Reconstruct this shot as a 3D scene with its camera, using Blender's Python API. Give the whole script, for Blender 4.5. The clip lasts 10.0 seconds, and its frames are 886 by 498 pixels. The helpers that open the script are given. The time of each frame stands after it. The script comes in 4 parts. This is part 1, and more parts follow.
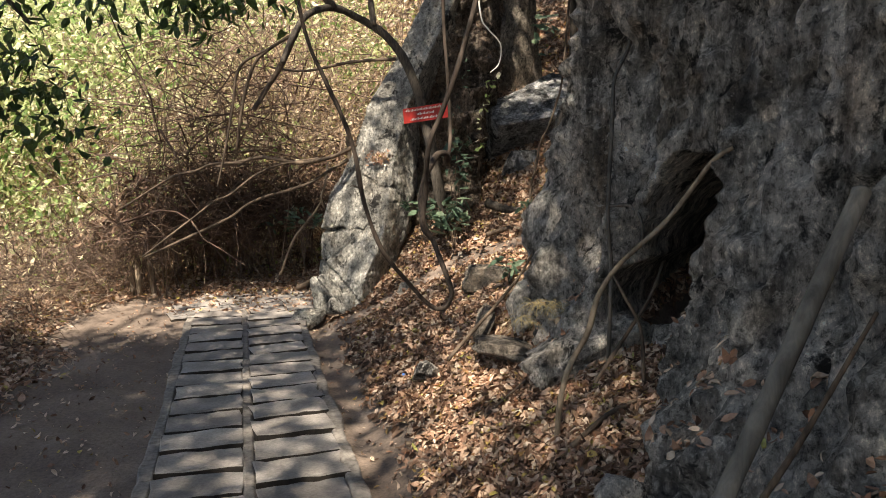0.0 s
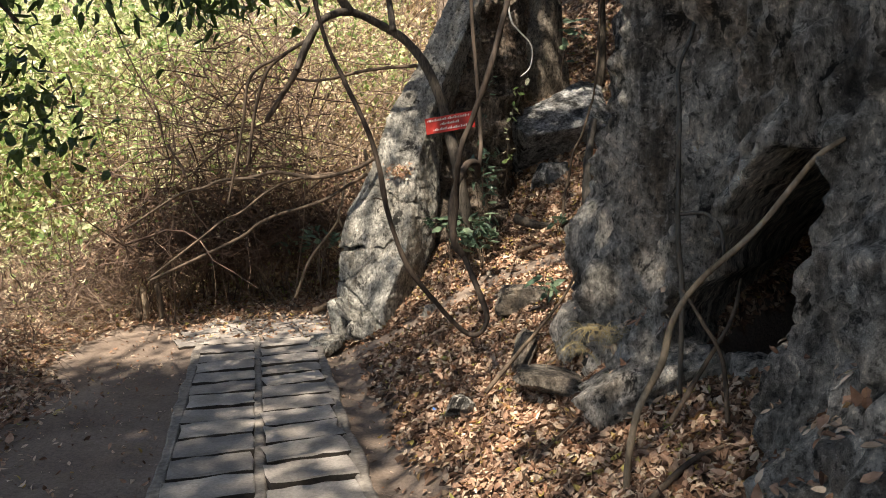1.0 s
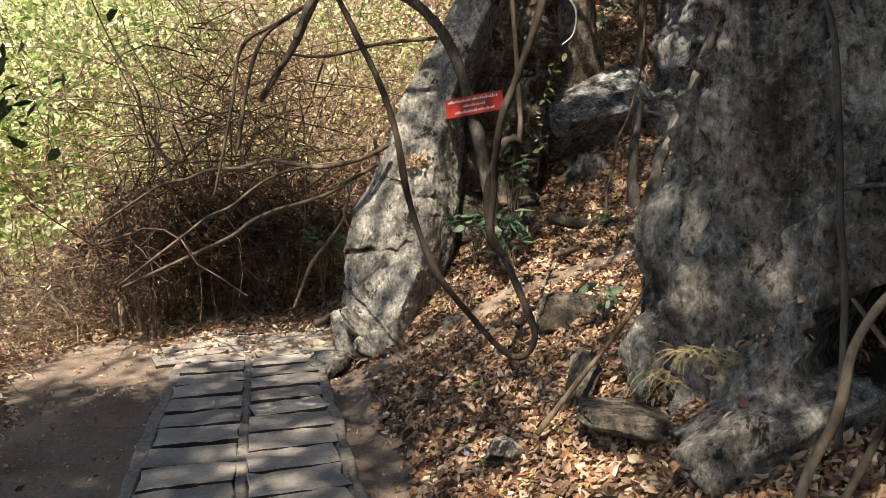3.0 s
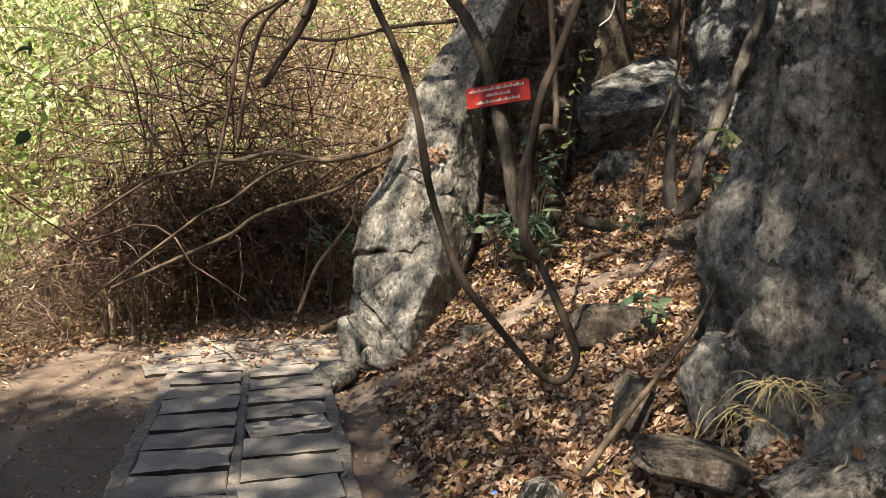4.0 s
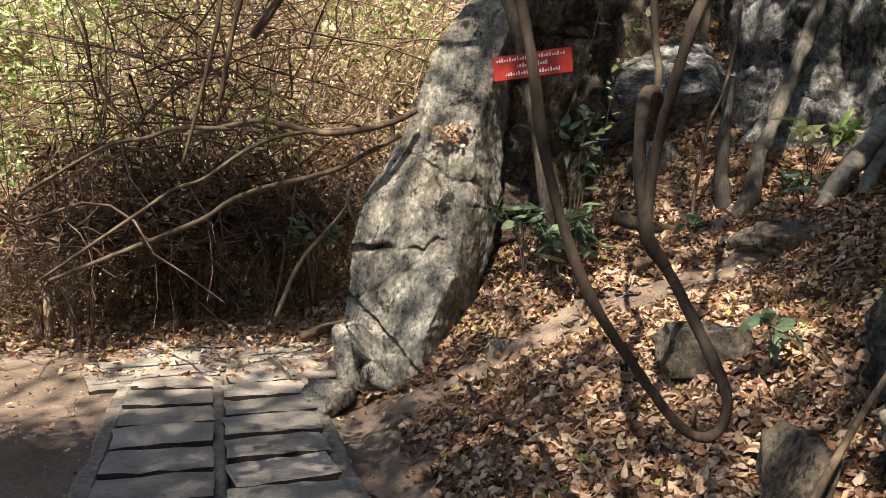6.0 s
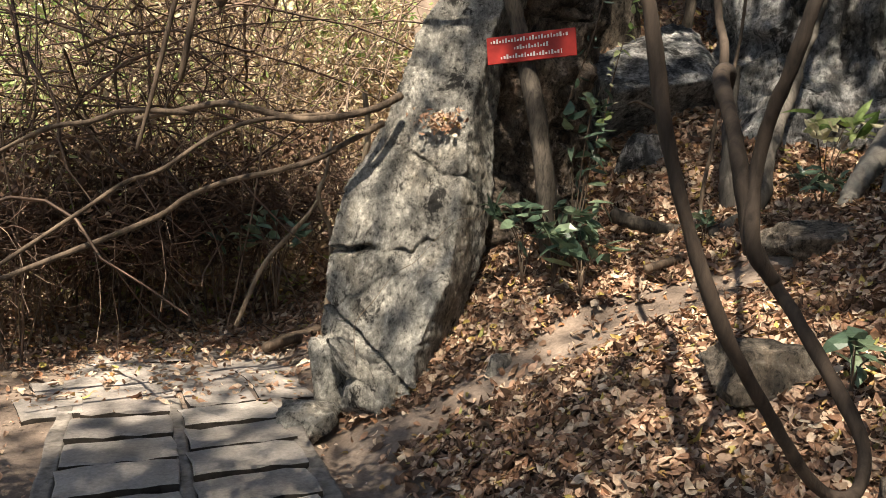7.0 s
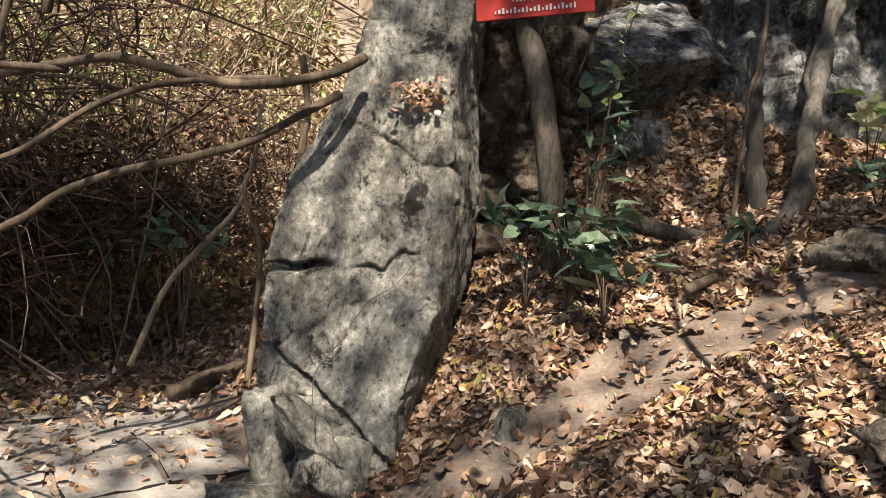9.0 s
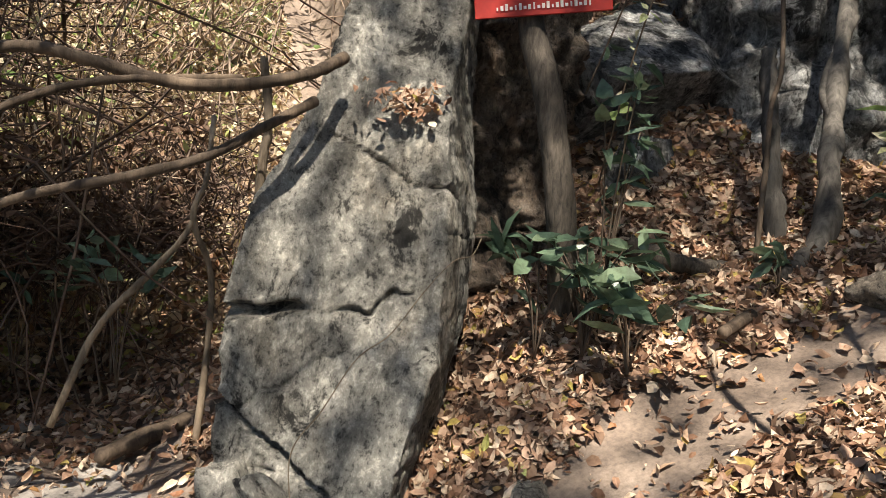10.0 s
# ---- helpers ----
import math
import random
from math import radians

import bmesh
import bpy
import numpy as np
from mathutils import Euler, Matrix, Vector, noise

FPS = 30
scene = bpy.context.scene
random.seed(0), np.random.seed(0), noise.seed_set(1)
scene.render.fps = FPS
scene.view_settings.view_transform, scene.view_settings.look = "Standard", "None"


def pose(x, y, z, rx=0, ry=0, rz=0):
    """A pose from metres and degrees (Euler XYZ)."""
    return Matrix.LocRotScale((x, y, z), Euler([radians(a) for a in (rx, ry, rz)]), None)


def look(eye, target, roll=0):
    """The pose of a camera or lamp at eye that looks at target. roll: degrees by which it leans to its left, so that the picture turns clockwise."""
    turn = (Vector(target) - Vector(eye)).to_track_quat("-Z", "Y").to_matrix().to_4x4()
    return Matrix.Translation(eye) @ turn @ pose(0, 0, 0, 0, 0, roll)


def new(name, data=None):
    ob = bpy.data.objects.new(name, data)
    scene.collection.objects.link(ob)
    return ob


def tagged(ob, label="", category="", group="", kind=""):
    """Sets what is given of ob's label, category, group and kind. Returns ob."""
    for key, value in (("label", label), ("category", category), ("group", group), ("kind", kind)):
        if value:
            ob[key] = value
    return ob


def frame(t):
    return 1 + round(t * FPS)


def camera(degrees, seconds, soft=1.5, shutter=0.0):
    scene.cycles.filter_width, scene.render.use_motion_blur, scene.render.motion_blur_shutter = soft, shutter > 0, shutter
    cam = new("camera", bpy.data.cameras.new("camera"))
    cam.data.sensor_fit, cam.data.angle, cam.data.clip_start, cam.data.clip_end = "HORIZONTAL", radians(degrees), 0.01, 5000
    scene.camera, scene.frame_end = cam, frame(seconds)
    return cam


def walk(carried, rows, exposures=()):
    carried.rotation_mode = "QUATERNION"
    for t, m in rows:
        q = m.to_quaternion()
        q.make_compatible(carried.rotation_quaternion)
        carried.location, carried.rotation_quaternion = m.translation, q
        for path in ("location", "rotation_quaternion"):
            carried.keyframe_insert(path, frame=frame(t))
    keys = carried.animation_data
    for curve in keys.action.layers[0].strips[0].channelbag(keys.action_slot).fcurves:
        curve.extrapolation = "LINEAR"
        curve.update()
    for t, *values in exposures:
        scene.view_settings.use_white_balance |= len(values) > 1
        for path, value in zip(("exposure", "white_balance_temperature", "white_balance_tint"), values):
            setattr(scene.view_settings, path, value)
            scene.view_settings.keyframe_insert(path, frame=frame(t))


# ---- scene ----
cam = camera(60.1, 10.0, soft=0.6)
METRES, EYE, TILT, LEAN, TURN = 5.0, 1.55, -8.0, 0.0, 0.0
ROWS = [
    (0.0, 0.0, 0.0, 0.0, 0.0, 0.0, -0.0),
    (0.5, -0.0103, 0.0485, -0.0016, 0.37, 0.85, 0.31),
    (1.0, -0.0218, 0.0988, -0.0019, 1.05, 1.55, 0.6),
    (1.5, -0.0322, 0.1432, -0.007, 0.87, 1.67, 0.87),
    (2.0, -0.038, 0.1922, -0.0093, 0.79, 1.74, 1.24),
    (2.5, -0.0455, 0.2378, -0.01, 1.04, 2.19, 0.9),
    (4.0, -0.0669, 0.3812, -0.0026, 2.01, 2.43, -0.45),
    (4.5, -0.0851, 0.4254, -0.0031, 1.47, 2.65, -1.16),
    (5.0, -0.1083, 0.467, -0.0005, 0.58, 2.67, -1.83),
    (5.5, -0.1278, 0.5055, -0.0013, -0.26, 2.55, -2.08),
    (7.0, -0.2064, 0.6448, 0.0089, -7.17, 2.3, -2.07),
    (7.5, -0.2221, 0.6888, 0.0172, -8.99, 1.78, -1.61),
    (8.0, -0.2387, 0.7424, 0.0207, -11.23, 1.81, -1.74),
    (8.5, -0.2446, 0.7946, 0.0266, -13.09, 1.64, -1.61),
    (9.0, -0.2473, 0.8472, 0.0299, -15.23, 2.17, -1.46),
    (9.5, -0.2577, 0.8993, 0.0381, -18.37, 2.82, -1.44),
    (10.0, -0.2579, 0.9473, 0.0459, -19.85, 3.52, -1.23),
]
walk(cam, [(t, pose(0, 0, EYE, TILT, LEAN, TURN) @ pose(METRES * x, METRES * y, METRES * z, 90 + pitch, roll, yaw)) for t, x, y, z, yaw, pitch, roll in ROWS],
     exposures=[(0.0, 1.85, 6850, 10), (5.0, 1.85, 7050, 10), (8.5, 1.85, 6850, 10), (10.0, 1.80, 6600, 9)])

# ---- world and sun ----
SUN_DIR = Vector((-0.15, -0.50, 0.853)).normalized()
world = bpy.data.worlds.new("world")
scene.world = world
world.use_nodes = True
sky = world.node_tree.nodes.new("ShaderNodeTexSky")
sky.sky_type, sky.sun_disc = "NISHITA", False
sky.sun_elevation = math.asin(SUN_DIR.z)
sky.sun_rotation = math.atan2(SUN_DIR.x, SUN_DIR.y)
world.node_tree.links.new(sky.outputs[0], world.node_tree.nodes["Background"].inputs[0])
world.node_tree.nodes["Background"].inputs[1].default_value = 0.046
sun_data = bpy.data.lights.new("sun", "SUN")
sun_data.energy, sun_data.angle, sun_data.color = 4.6, radians(0.55), (1.0, 0.93, 0.82)
sun = new("sun", sun_data)
sun.matrix_world = look(SUN_DIR * 30, (0, 0, 0))

# ---- numbers shared by many things ----
rng = np.random.default_rng(7)
PATH_O = np.array((-0.84, 3.17))
PATH_U = np.array((-0.254, 0.967))
PATH_V = np.array((0.967, 0.254))


def hash3(i, j, k):
    n = (i.astype(np.int64) * 374761393 + j.astype(np.int64) * 668265263 + k.astype(np.int64) * 1274126177) & 0x7FFFFFFF
    n = ((n ^ (n >> 13)) * 1103515245 + 12345) & 0x7FFFFFFF
    n = ((n ^ (n >> 16)) * 1597334677) & 0x7FFFFFFF
    return (n & 0xFFFF) / 32767.5 - 1.0


def vnoise(p):
    f = np.floor(p)
    w = p - f
    w = w * w * (3 - 2 * w)
    f = f.astype(np.int64)
    out = 0
    for a in (0, 1):
        for b in (0, 1):
            for c in (0, 1):
                k = (w[..., 0] if a else 1 - w[..., 0]) * (w[..., 1] if b else 1 - w[..., 1]) * (w[..., 2] if c else 1 - w[..., 2])
                out = out + k * hash3(f[..., 0] + a, f[..., 1] + b, f[..., 2] + c)
    return out


def fbm(p, octaves=4, gain=0.5, seed=0.0):
    p = np.asarray(p, float) + seed * 17.3
    out, amp = 0, 1.0
    for o in range(octaves):
        out = out + amp * vnoise(p)
        p, amp = p * 2.03 + 5.7, amp * gain
    return out


def ridge(p, octaves=4, gain=0.5, seed=0.0):
    p = np.asarray(p, float) + seed * 17.3
    out, amp = 0, 1.0
    for o in range(octaves):
        out = out + amp * (1 - 2 * np.abs(vnoise(p)))
        p, amp = p * 2.03 + 3.1, amp * gain
    return out


def sstep(a, b, x):
    t = np.clip((x - a) / (b - a), 0, 1)
    return t * t * (3 - 2 * t)


def uv_of(x, y):
    dx, dy = x - PATH_O[0], y - PATH_O[1]
    return dx * PATH_U[0] + dy * PATH_U[1], dx * PATH_V[0] + dy * PATH_V[1]


def trail_dist(x, y):
    """Distance from the bare trail that leaves the paving and climbs to the clearing."""
    pts = np.array(((-1.15, 6.4), (-0.8, 6.40), (-0.44, 6.44), (-0.14, 6.46), (0.22, 6.5), (0.55, 6.5), (0.9, 6.52)))
    best = np.full(np.shape(x), 9.0)
    for a, b in zip(pts[:-1], pts[1:]):
        d = b - a
        t = np.clip(((x - a[0]) * d[0] + (y - a[1]) * d[1]) / (d @ d), 0, 1)
        best = np.minimum(best, np.hypot(x - a[0] - t * d[0], y - a[1] - t * d[1]))
    return best


def cave_place(x, y):
    """How far a place lies inside the cave, and how far along its mouth."""
    return (x - 1.0) * 0.8 + (y - 3.27) * 0.6, (1.30 - x) * 0.6 + (y - 2.86) * 0.8


def ground_height(x, y):
    x, y = np.asarray(x, float), np.asarray(y, float)
    u, v = uv_of(x, y)
    right = 0.465 * np.maximum(v - 0.62, 0)
    right = np.minimum(right, 1.2 + 0.1 * (v - 3.1)) * sstep(10.5, 8.5, y) + np.minimum(right, 3.0) * (1 - sstep(10.5, 8.5, y))
    gully = 0.62 * np.maximum(y - 7.35, 0) * sstep(-0.2, 0.7, x) * (y < 30)
    gully = np.minimum(gully, 4.5)
    edge = -1.55 - 0.15 * np.sin(u * 1.3)
    left = 0.12 * sstep(edge, edge - 0.7, v) + 0.10 * np.clip(-v - 2.2, 0, 6)
    hill = 0.6 * np.maximum(y - 9.0 - 0.10 * np.maximum(-x - 3, 0), 0) * sstep(1.2, -0.5, x)
    hill = np.where(hill > 12, 12 + (hill - 12) * 0.1, hill)
    bumps = 0.05 * fbm(np.stack((x * 1.3, y * 1.3, x * 0), -1), 4) + 0.012 * fbm(np.stack((x * 7, y * 7, x * 0), -1), 2, seed=3)
    off_path = sstep(0.50, 1.0, np.abs(v)) * 0.9 + 0.1
    off_path = np.where((u > 3.2) & (u < 6) & (np.abs(v + 0.0) < 1.2), 0.15, off_path)
    trail = sstep(0.45, 0.1, trail_dist(x, y))
    flags = 0.034 * sstep(3.5, 3.9, u) * sstep(6.2, 5.6, u) * sstep(1.5, 1.2, np.abs(v)) * (x < -0.9)
    mound = 0.28 * np.exp(-((x + 0.12) / 0.34) ** 2 - ((y - 7.25) / 0.42) ** 2)
    deep, across = cave_place(x, y)
    pit = 0.9 * sstep(0.25, 0.9, deep) * sstep(-0.15, 0.05, across) * sstep(1.1, 0.9, across)
    return mound + flags - pit + right + gully + left + hill + bumps * off_path * (1 - 0.6 * trail) - 0.03 - 0.05 * trail


# ---- mesh helpers ----
def mesh_ob(name, verts, faces, material, parent=None, smooth=True, label=""):
    me = bpy.data.meshes.new(name)
    me.from_pydata(np.asarray(verts).tolist(), [], faces if isinstance(faces, list) else faces.tolist())
    me.materials.append(material)
    if smooth:
        me.shade_smooth()
    ob = new(name, me)
    if parent is not None:
        ob.parent = parent
    if label:
        ob["label"] = label
    return ob


def empty(name, label, category, place=(0, 0, 0), group="", kind=""):
    ob = tagged(new(name), label, category, group, kind)
    ob.location = place
    ob.empty_display_size = 0.05
    return ob


def spline(points, per=8):
    p = np.array(points, float)
    p = np.vstack((2 * p[0] - p[1], p, 2 * p[-1] - p[-2]))
    out = []
    for i in range(1, len(p) - 2):
        for s in np.linspace(0, 1, per, endpoint=False):
            a, b, c, d = p[i - 1:i + 3]
            out.append(0.5 * (2 * b + (c - a) * s + (2 * a - 5 * b + 4 * c - d) * s * s + (3 * b - a - 3 * c + d) * s ** 3))
    out.append(p[-2])
    return np.array(out)


def tube_mesh(points, r0, r1, sides=10, per=8, rough=0.12, knots=0.0, seed=0):
    """A limb with a wandering, knobbly section along a smooth line: vertices and faces."""
    c = spline(points, per)
    n = len(c)
    tan = np.gradient(c, axis=0)
    tan /= np.linalg.norm(tan, axis=1)[:, None]
    ref = np.array((0.31, 0.87, 0.38))
    rad = r0 + (r1 - r0) * np.linspace(0, 1, n)
    verts, faces = [], []
    side = np.cross(tan[0], ref)
    for i in range(n):
        side = side - tan[i] * (side @ tan[i])
        side /= np.linalg.norm(side)
        up = np.cross(tan[i], side)
        a = np.linspace(0, 2 * math.pi, sides, endpoint=False)
        ring = np.cos(a)[:, None] * side + np.sin(a)[:, None] * up
        q = c[i] + ring * rad[i]
        k = 1 + rough * fbm(q / max(rad[i], 0.01) * 0.55, 3, seed=seed) + knots * max(0, float(vnoise(c[i] * 5 + seed)))
        verts.append(c[i] + ring * (rad[i] * k)[:, None])
    verts = np.vstack(verts + [c[:1] - tan[:1] * r0 * 0.3, c[-1:] + tan[-1:] * r1 * 0.6])
    for i in range(n - 1):
        for j in range(sides):
            b = (j + 1) % sides
            faces.append((i * sides + j, i * sides + b, (i + 1) * sides + b, (i + 1) * sides + j))
    for j in range(sides):
        b = (j + 1) % sides
        faces.append((n * sides, b, j))
        faces.append((n * sides + 1, (n - 1) * sides + j, (n - 1) * sides + b))
    return verts, faces


def tube(name, points, r0, r1, material, parent=None, label="", **kw):
    v, f = tube_mesh(points, r0, r1, **kw)
    return mesh_ob(name, v, f, material, parent, label=label)


LEAF_F = ((0, 4, 1), (0, 1, 6), (4, 5, 2, 1), (1, 2, 7, 6), (5, 3, 2), (2, 3, 7))


def leaf_cloud(name, place, normal, length, material, width=0.45, curl=0.25, fold=0.25, heading=None, parent=None, seed=0):
    """Many single leaves in one mesh, each bent along its rib and curled at the tip."""
    r = np.random.default_rng(seed + 100)
    n = len(place)
    length = np.broadcast_to(length, n)[:, None]
    nz = normal / np.linalg.norm(normal, axis=1)[:, None]
    h = r.normal(size=(n, 3)) if heading is None else heading + 0.0
    h = h - nz * np.sum(h * nz, 1)[:, None]
    h /= np.linalg.norm(h, axis=1)[:, None]
    s = np.cross(nz, h)
    cu = curl * r.normal(size=(n, 1)) * length * 1.3
    fo = fold * r.uniform(-0.3, 1.0, size=(n, 1)) * length * width
    tw = 0.12 * r.normal(size=(n, 1)) * length
    w = length * width * r.uniform(0.45, 1.25, size=(n, 1)) * 0.5

    def at(a, b, c):
        return place + h * (a * length) + s * b + nz * c
    v = np.stack((at(-0.5, 0, cu * 0.4), at(-0.2, 0, 0), at(0.18, 0, cu * 0.1), at(0.5, tw, cu),
                  at(-0.22, w * 0.95, fo), at(0.16, w * 0.85 + tw * 0.3, fo + cu * 0.2),
                  at(-0.22, -w * 0.95, fo), at(0.16, -w * 0.85 + tw * 0.3, fo + cu * 0.2)), 1).reshape(-1, 3)
    base = (np.arange(n) * 8)
    tri = np.concatenate([base[:, None] + np.array(f) for f in LEAF_F if len(f) == 3])
    quad = np.concatenate([base[:, None] + np.array(f) for f in LEAF_F if len(f) == 4])
    return mesh_ob(name, v, tri.tolist() + quad.tolist(), material, parent, smooth=False)


def twig_cloud(name, start, way, length, radius, material, wander=0.35, sag=0.2, rings=7, parent=None, seed=0):
    """Many thin three-sided twigs in one mesh, each one wandering and drooping along its way."""
    r = np.random.default_rng(seed + 200)
    n = len(start)
    step = (np.broadcast_to(length, n) / (rings - 1))[:, None]
    rad = np.broadcast_to(radius, n)[:, None]
    d = way / np.linalg.norm(way, axis=1)[:, None]
    p = start.copy()
    verts = []
    for i in range(rings):
        side = np.cross(d, np.array((0.3, 0.5, 0.8)))
        side /= np.linalg.norm(side, axis=1)[:, None] + 1e-6
        up = np.cross(d, side)
        k = rad * (1 - 0.65 * i / (rings - 1))
        for a in (0, 2.094, 4.189):
            verts.append(p + (side * math.cos(a) + up * math.sin(a)) * k)
        d = d + wander * r.normal(size=(n, 3)) + np.array((0, 0, -sag)) / (rings - 1)
        d /= np.linalg.norm(d, axis=1)[:, None]
        p = p + d * step
    v = np.stack(verts, 1).reshape(-1, 3)
    base = (np.arange(n) * rings * 3)[:, None]
    faces = []
    for i in range(rings - 1):
        for j in range(3):
            b = (j + 1) % 3
            faces.append(base + np.array((i * 3 + j, i * 3 + b, i * 3 + 3 + b, i * 3 + 3 + j)))
    return mesh_ob(name, v, np.concatenate(faces), material, parent)


# ---- materials ----
def node_mat(name, rough=0.85):
    m = bpy.data.materials.new(name)
    m.use_nodes = True
    nt = m.node_tree
    bsdf = nt.nodes["Principled BSDF"]
    bsdf.inputs["Roughness"].default_value = rough
    bsdf.inputs["Specular IOR Level"].default_value = 0.3
    return m, nt, bsdf


def add(nt, kind, **values):
    nd = nt.nodes.new(kind)
    for key, val in values.items():
        if key in nd.inputs:
            nd.inputs[key].default_value = val
    return nd


def noise_node(nt, coord, scale, detail=6.0, rough=0.6, stretch=(1, 1, 1), distort=0.0):
    mp = add(nt, "ShaderNodeMapping")
    mp.inputs["Scale"].default_value = stretch
    nt.links.new(coord, mp.inputs["Vector"])
    nz = add(nt, "ShaderNodeTexNoise", Scale=scale, Detail=detail, Roughness=rough, Distortion=distort)
    nt.links.new(mp.outputs[0], nz.inputs["Vector"])
    return nz.outputs["Fac"]


def ramp(nt, fac, stops):
    rp = add(nt, "ShaderNodeValToRGB")
    el = rp.color_ramp.elements
    while len(el) < len(stops):
        el.new(0.5)
    for e, (pos, col) in zip(el, stops):
        e.position = pos
        e.color = (*col, 1) if len(col) == 3 else col
    nt.links.new(fac, rp.inputs[0])
    return rp.outputs[0]


def mix(nt, a, b, fac, blend="MIX"):
    mx = nt.nodes.new("ShaderNodeMix")
    mx.data_type, mx.blend_type = "RGBA", blend
    for val, slot in ((fac, 0), (a, 6), (b, 7)):
        if isinstance(val, (int, float)):
            mx.inputs[slot].default_value = val
        elif isinstance(val, tuple):
            mx.inputs[slot].default_value = (*val, 1)
        else:
            nt.links.new(val, mx.inputs[slot])
    return mx.outputs[2]


def bump(nt, bsdf, height, strength, dist, prev=None):
    b = add(nt, "ShaderNodeBump", Strength=strength, Distance=dist)
    nt.links.new(height, b.inputs["Height"])
    if prev is not None:
        nt.links.new(prev, b.inputs["Normal"])
    nt.links.new(b.outputs[0], bsdf.inputs["Normal"])
    return b.outputs[0]


def where(nt):
    return nt.nodes.new("ShaderNodeNewGeometry").outputs["Position"]


def rock_mat(name, dark, mid, pale, streak=0.5, stain=(0.10, 0.07, 0.045), bump_size=0.03, mottle=0.85):
    """Weathered limestone: blotches, rain streaks, dark pits and a pale bloom of lichen."""
    m, nt, bsdf = node_mat(name, 0.9)
    pos = where(nt)
    blot = noise_node(nt, pos, 2.6, 10, 0.72, (1, 1, 0.6), 0.1)
    col = ramp(nt, blot, ((0.34, dark), (0.47, mid), (0.57, mid), (0.70, pale)))
    run = noise_node(nt, pos, 6.5, 8, 0.68, (1, 1, 0.10), 0.2)
    col = mix(nt, col, mix(nt, col, (0.22, 0.22, 0.23), 1.0, "MULTIPLY"), ramp(nt, run, ((0.50, (0, 0, 0)), (0.60, (streak,) * 3))))
    pale_run = noise_node(nt, pos, 9.0, 8, 0.7, (1, 1, 0.16), 0.2)
    col = mix(nt, col, pale, ramp(nt, pale_run, ((0.56, (0, 0, 0)), (0.68, (0.55,) * 3))))
    wash = noise_node(nt, pos, 3.1, 7, 0.65, (1, 1, 0.4))
    col = mix(nt, col, stain, ramp(nt, wash, ((0.53, (0, 0, 0)), (0.70, (0.6,) * 3))))
    patch = noise_node(nt, pos, 7.0, 9, 0.72, (1, 1, 0.5), 0.3)
    col = mix(nt, col, ramp(nt, patch, ((0.42, (0.42,) * 3), (0.49, (0.95,) * 3), (0.58, (1.35,) * 3))), mottle, "MULTIPLY")
    fine = noise_node(nt, pos, 34.0, 10, 0.78, (1, 1, 0.7))
    col = mix(nt, col, ramp(nt, fine, ((0.40, (0.18,) * 3), (0.47, (0.90,) * 3), (0.54, (1.08,) * 3), (0.61, (2.0,) * 3))), 0.9, "MULTIPLY")
    lich = noise_node(nt, pos, 17.0, 9, 0.75, distort=0.2)
    col = mix(nt, col, pale, ramp(nt, lich, ((0.55, (0, 0, 0)), (0.62, (0.6,) * 3))))
    vein = noise_node(nt, pos, 6.0, 10, 0.75, (1, 1, 0.6), 0.4)
    col = mix(nt, col, (0.02, 0.018, 0.016), ramp(nt, vein, ((0.38, (0.95,) * 3), (0.43, (0, 0, 0)))))
    nt.links.new(col, bsdf.inputs["Base Color"])
    n0 = bump(nt, bsdf, vein, 0.8, bump_size * 1.2)
    n1 = bump(nt, bsdf, noise_node(nt, pos, 19.0, 10, 0.75, (1, 1, 0.6), 0.2), 1.0, bump_size * 1.3, n0)
    bump(nt, bsdf, fine, 1.0, 0.02, n1)
    return m


def bark_mat(name, dark, pale, scale=30.0, stretch=(1, 1, 0.25)):
    m, nt, bsdf = node_mat(name, 0.85)
    pos = where(nt)
    a = noise_node(nt, pos, scale, 8, 0.65, stretch, 0.5)
    b = noise_node(nt, pos, 6.0, 4, 0.5)
    col = ramp(nt, a, ((0.32, dark), (0.68, pale)))
    col = mix(nt, col, ramp(nt, b, ((0.35, (0.6, 0.58, 0.55)), (0.65, (1.25, 1.22, 1.15)))), 0.9, "MULTIPLY")
    nt.links.new(col, bsdf.inputs["Base Color"])
    bump(nt, bsdf, a, 0.8, 0.008)
    return m


def leaf_mat(name, stops, rough=0.55, through_light=0.35):
    """Leaves: every leaf its own shade, blotched, and letting some light through."""
    m, nt, bsdf = node_mat(name, rough)
    geo = nt.nodes.new("ShaderNodeNewGeometry")
    col = ramp(nt, geo.outputs["Random Per Island"], stops)
    spot = noise_node(nt, geo.outputs["Position"], 45.0, 4, 0.6)
    col = mix(nt, col, ramp(nt, spot, ((0.3, (0.6, 0.55, 0.5)), (0.6, (1.12, 1.1, 1.05)))), 0.8, "MULTIPLY")
    nt.links.new(col, bsdf.inputs["Base Color"])
    out = nt.nodes["Material Output"]
    tl = nt.nodes.new("ShaderNodeBsdfTranslucent")
    nt.links.new(col, tl.inputs["Color"])
    ms = nt.nodes.new("ShaderNodeMixShader")
    ms.inputs[0].default_value = through_light
    nt.links.new(bsdf.outputs[0], ms.inputs[1])
    nt.links.new(tl.outputs[0], ms.inputs[2])
    nt.links.new(ms.outputs[0], out.inputs["Surface"])
    return m


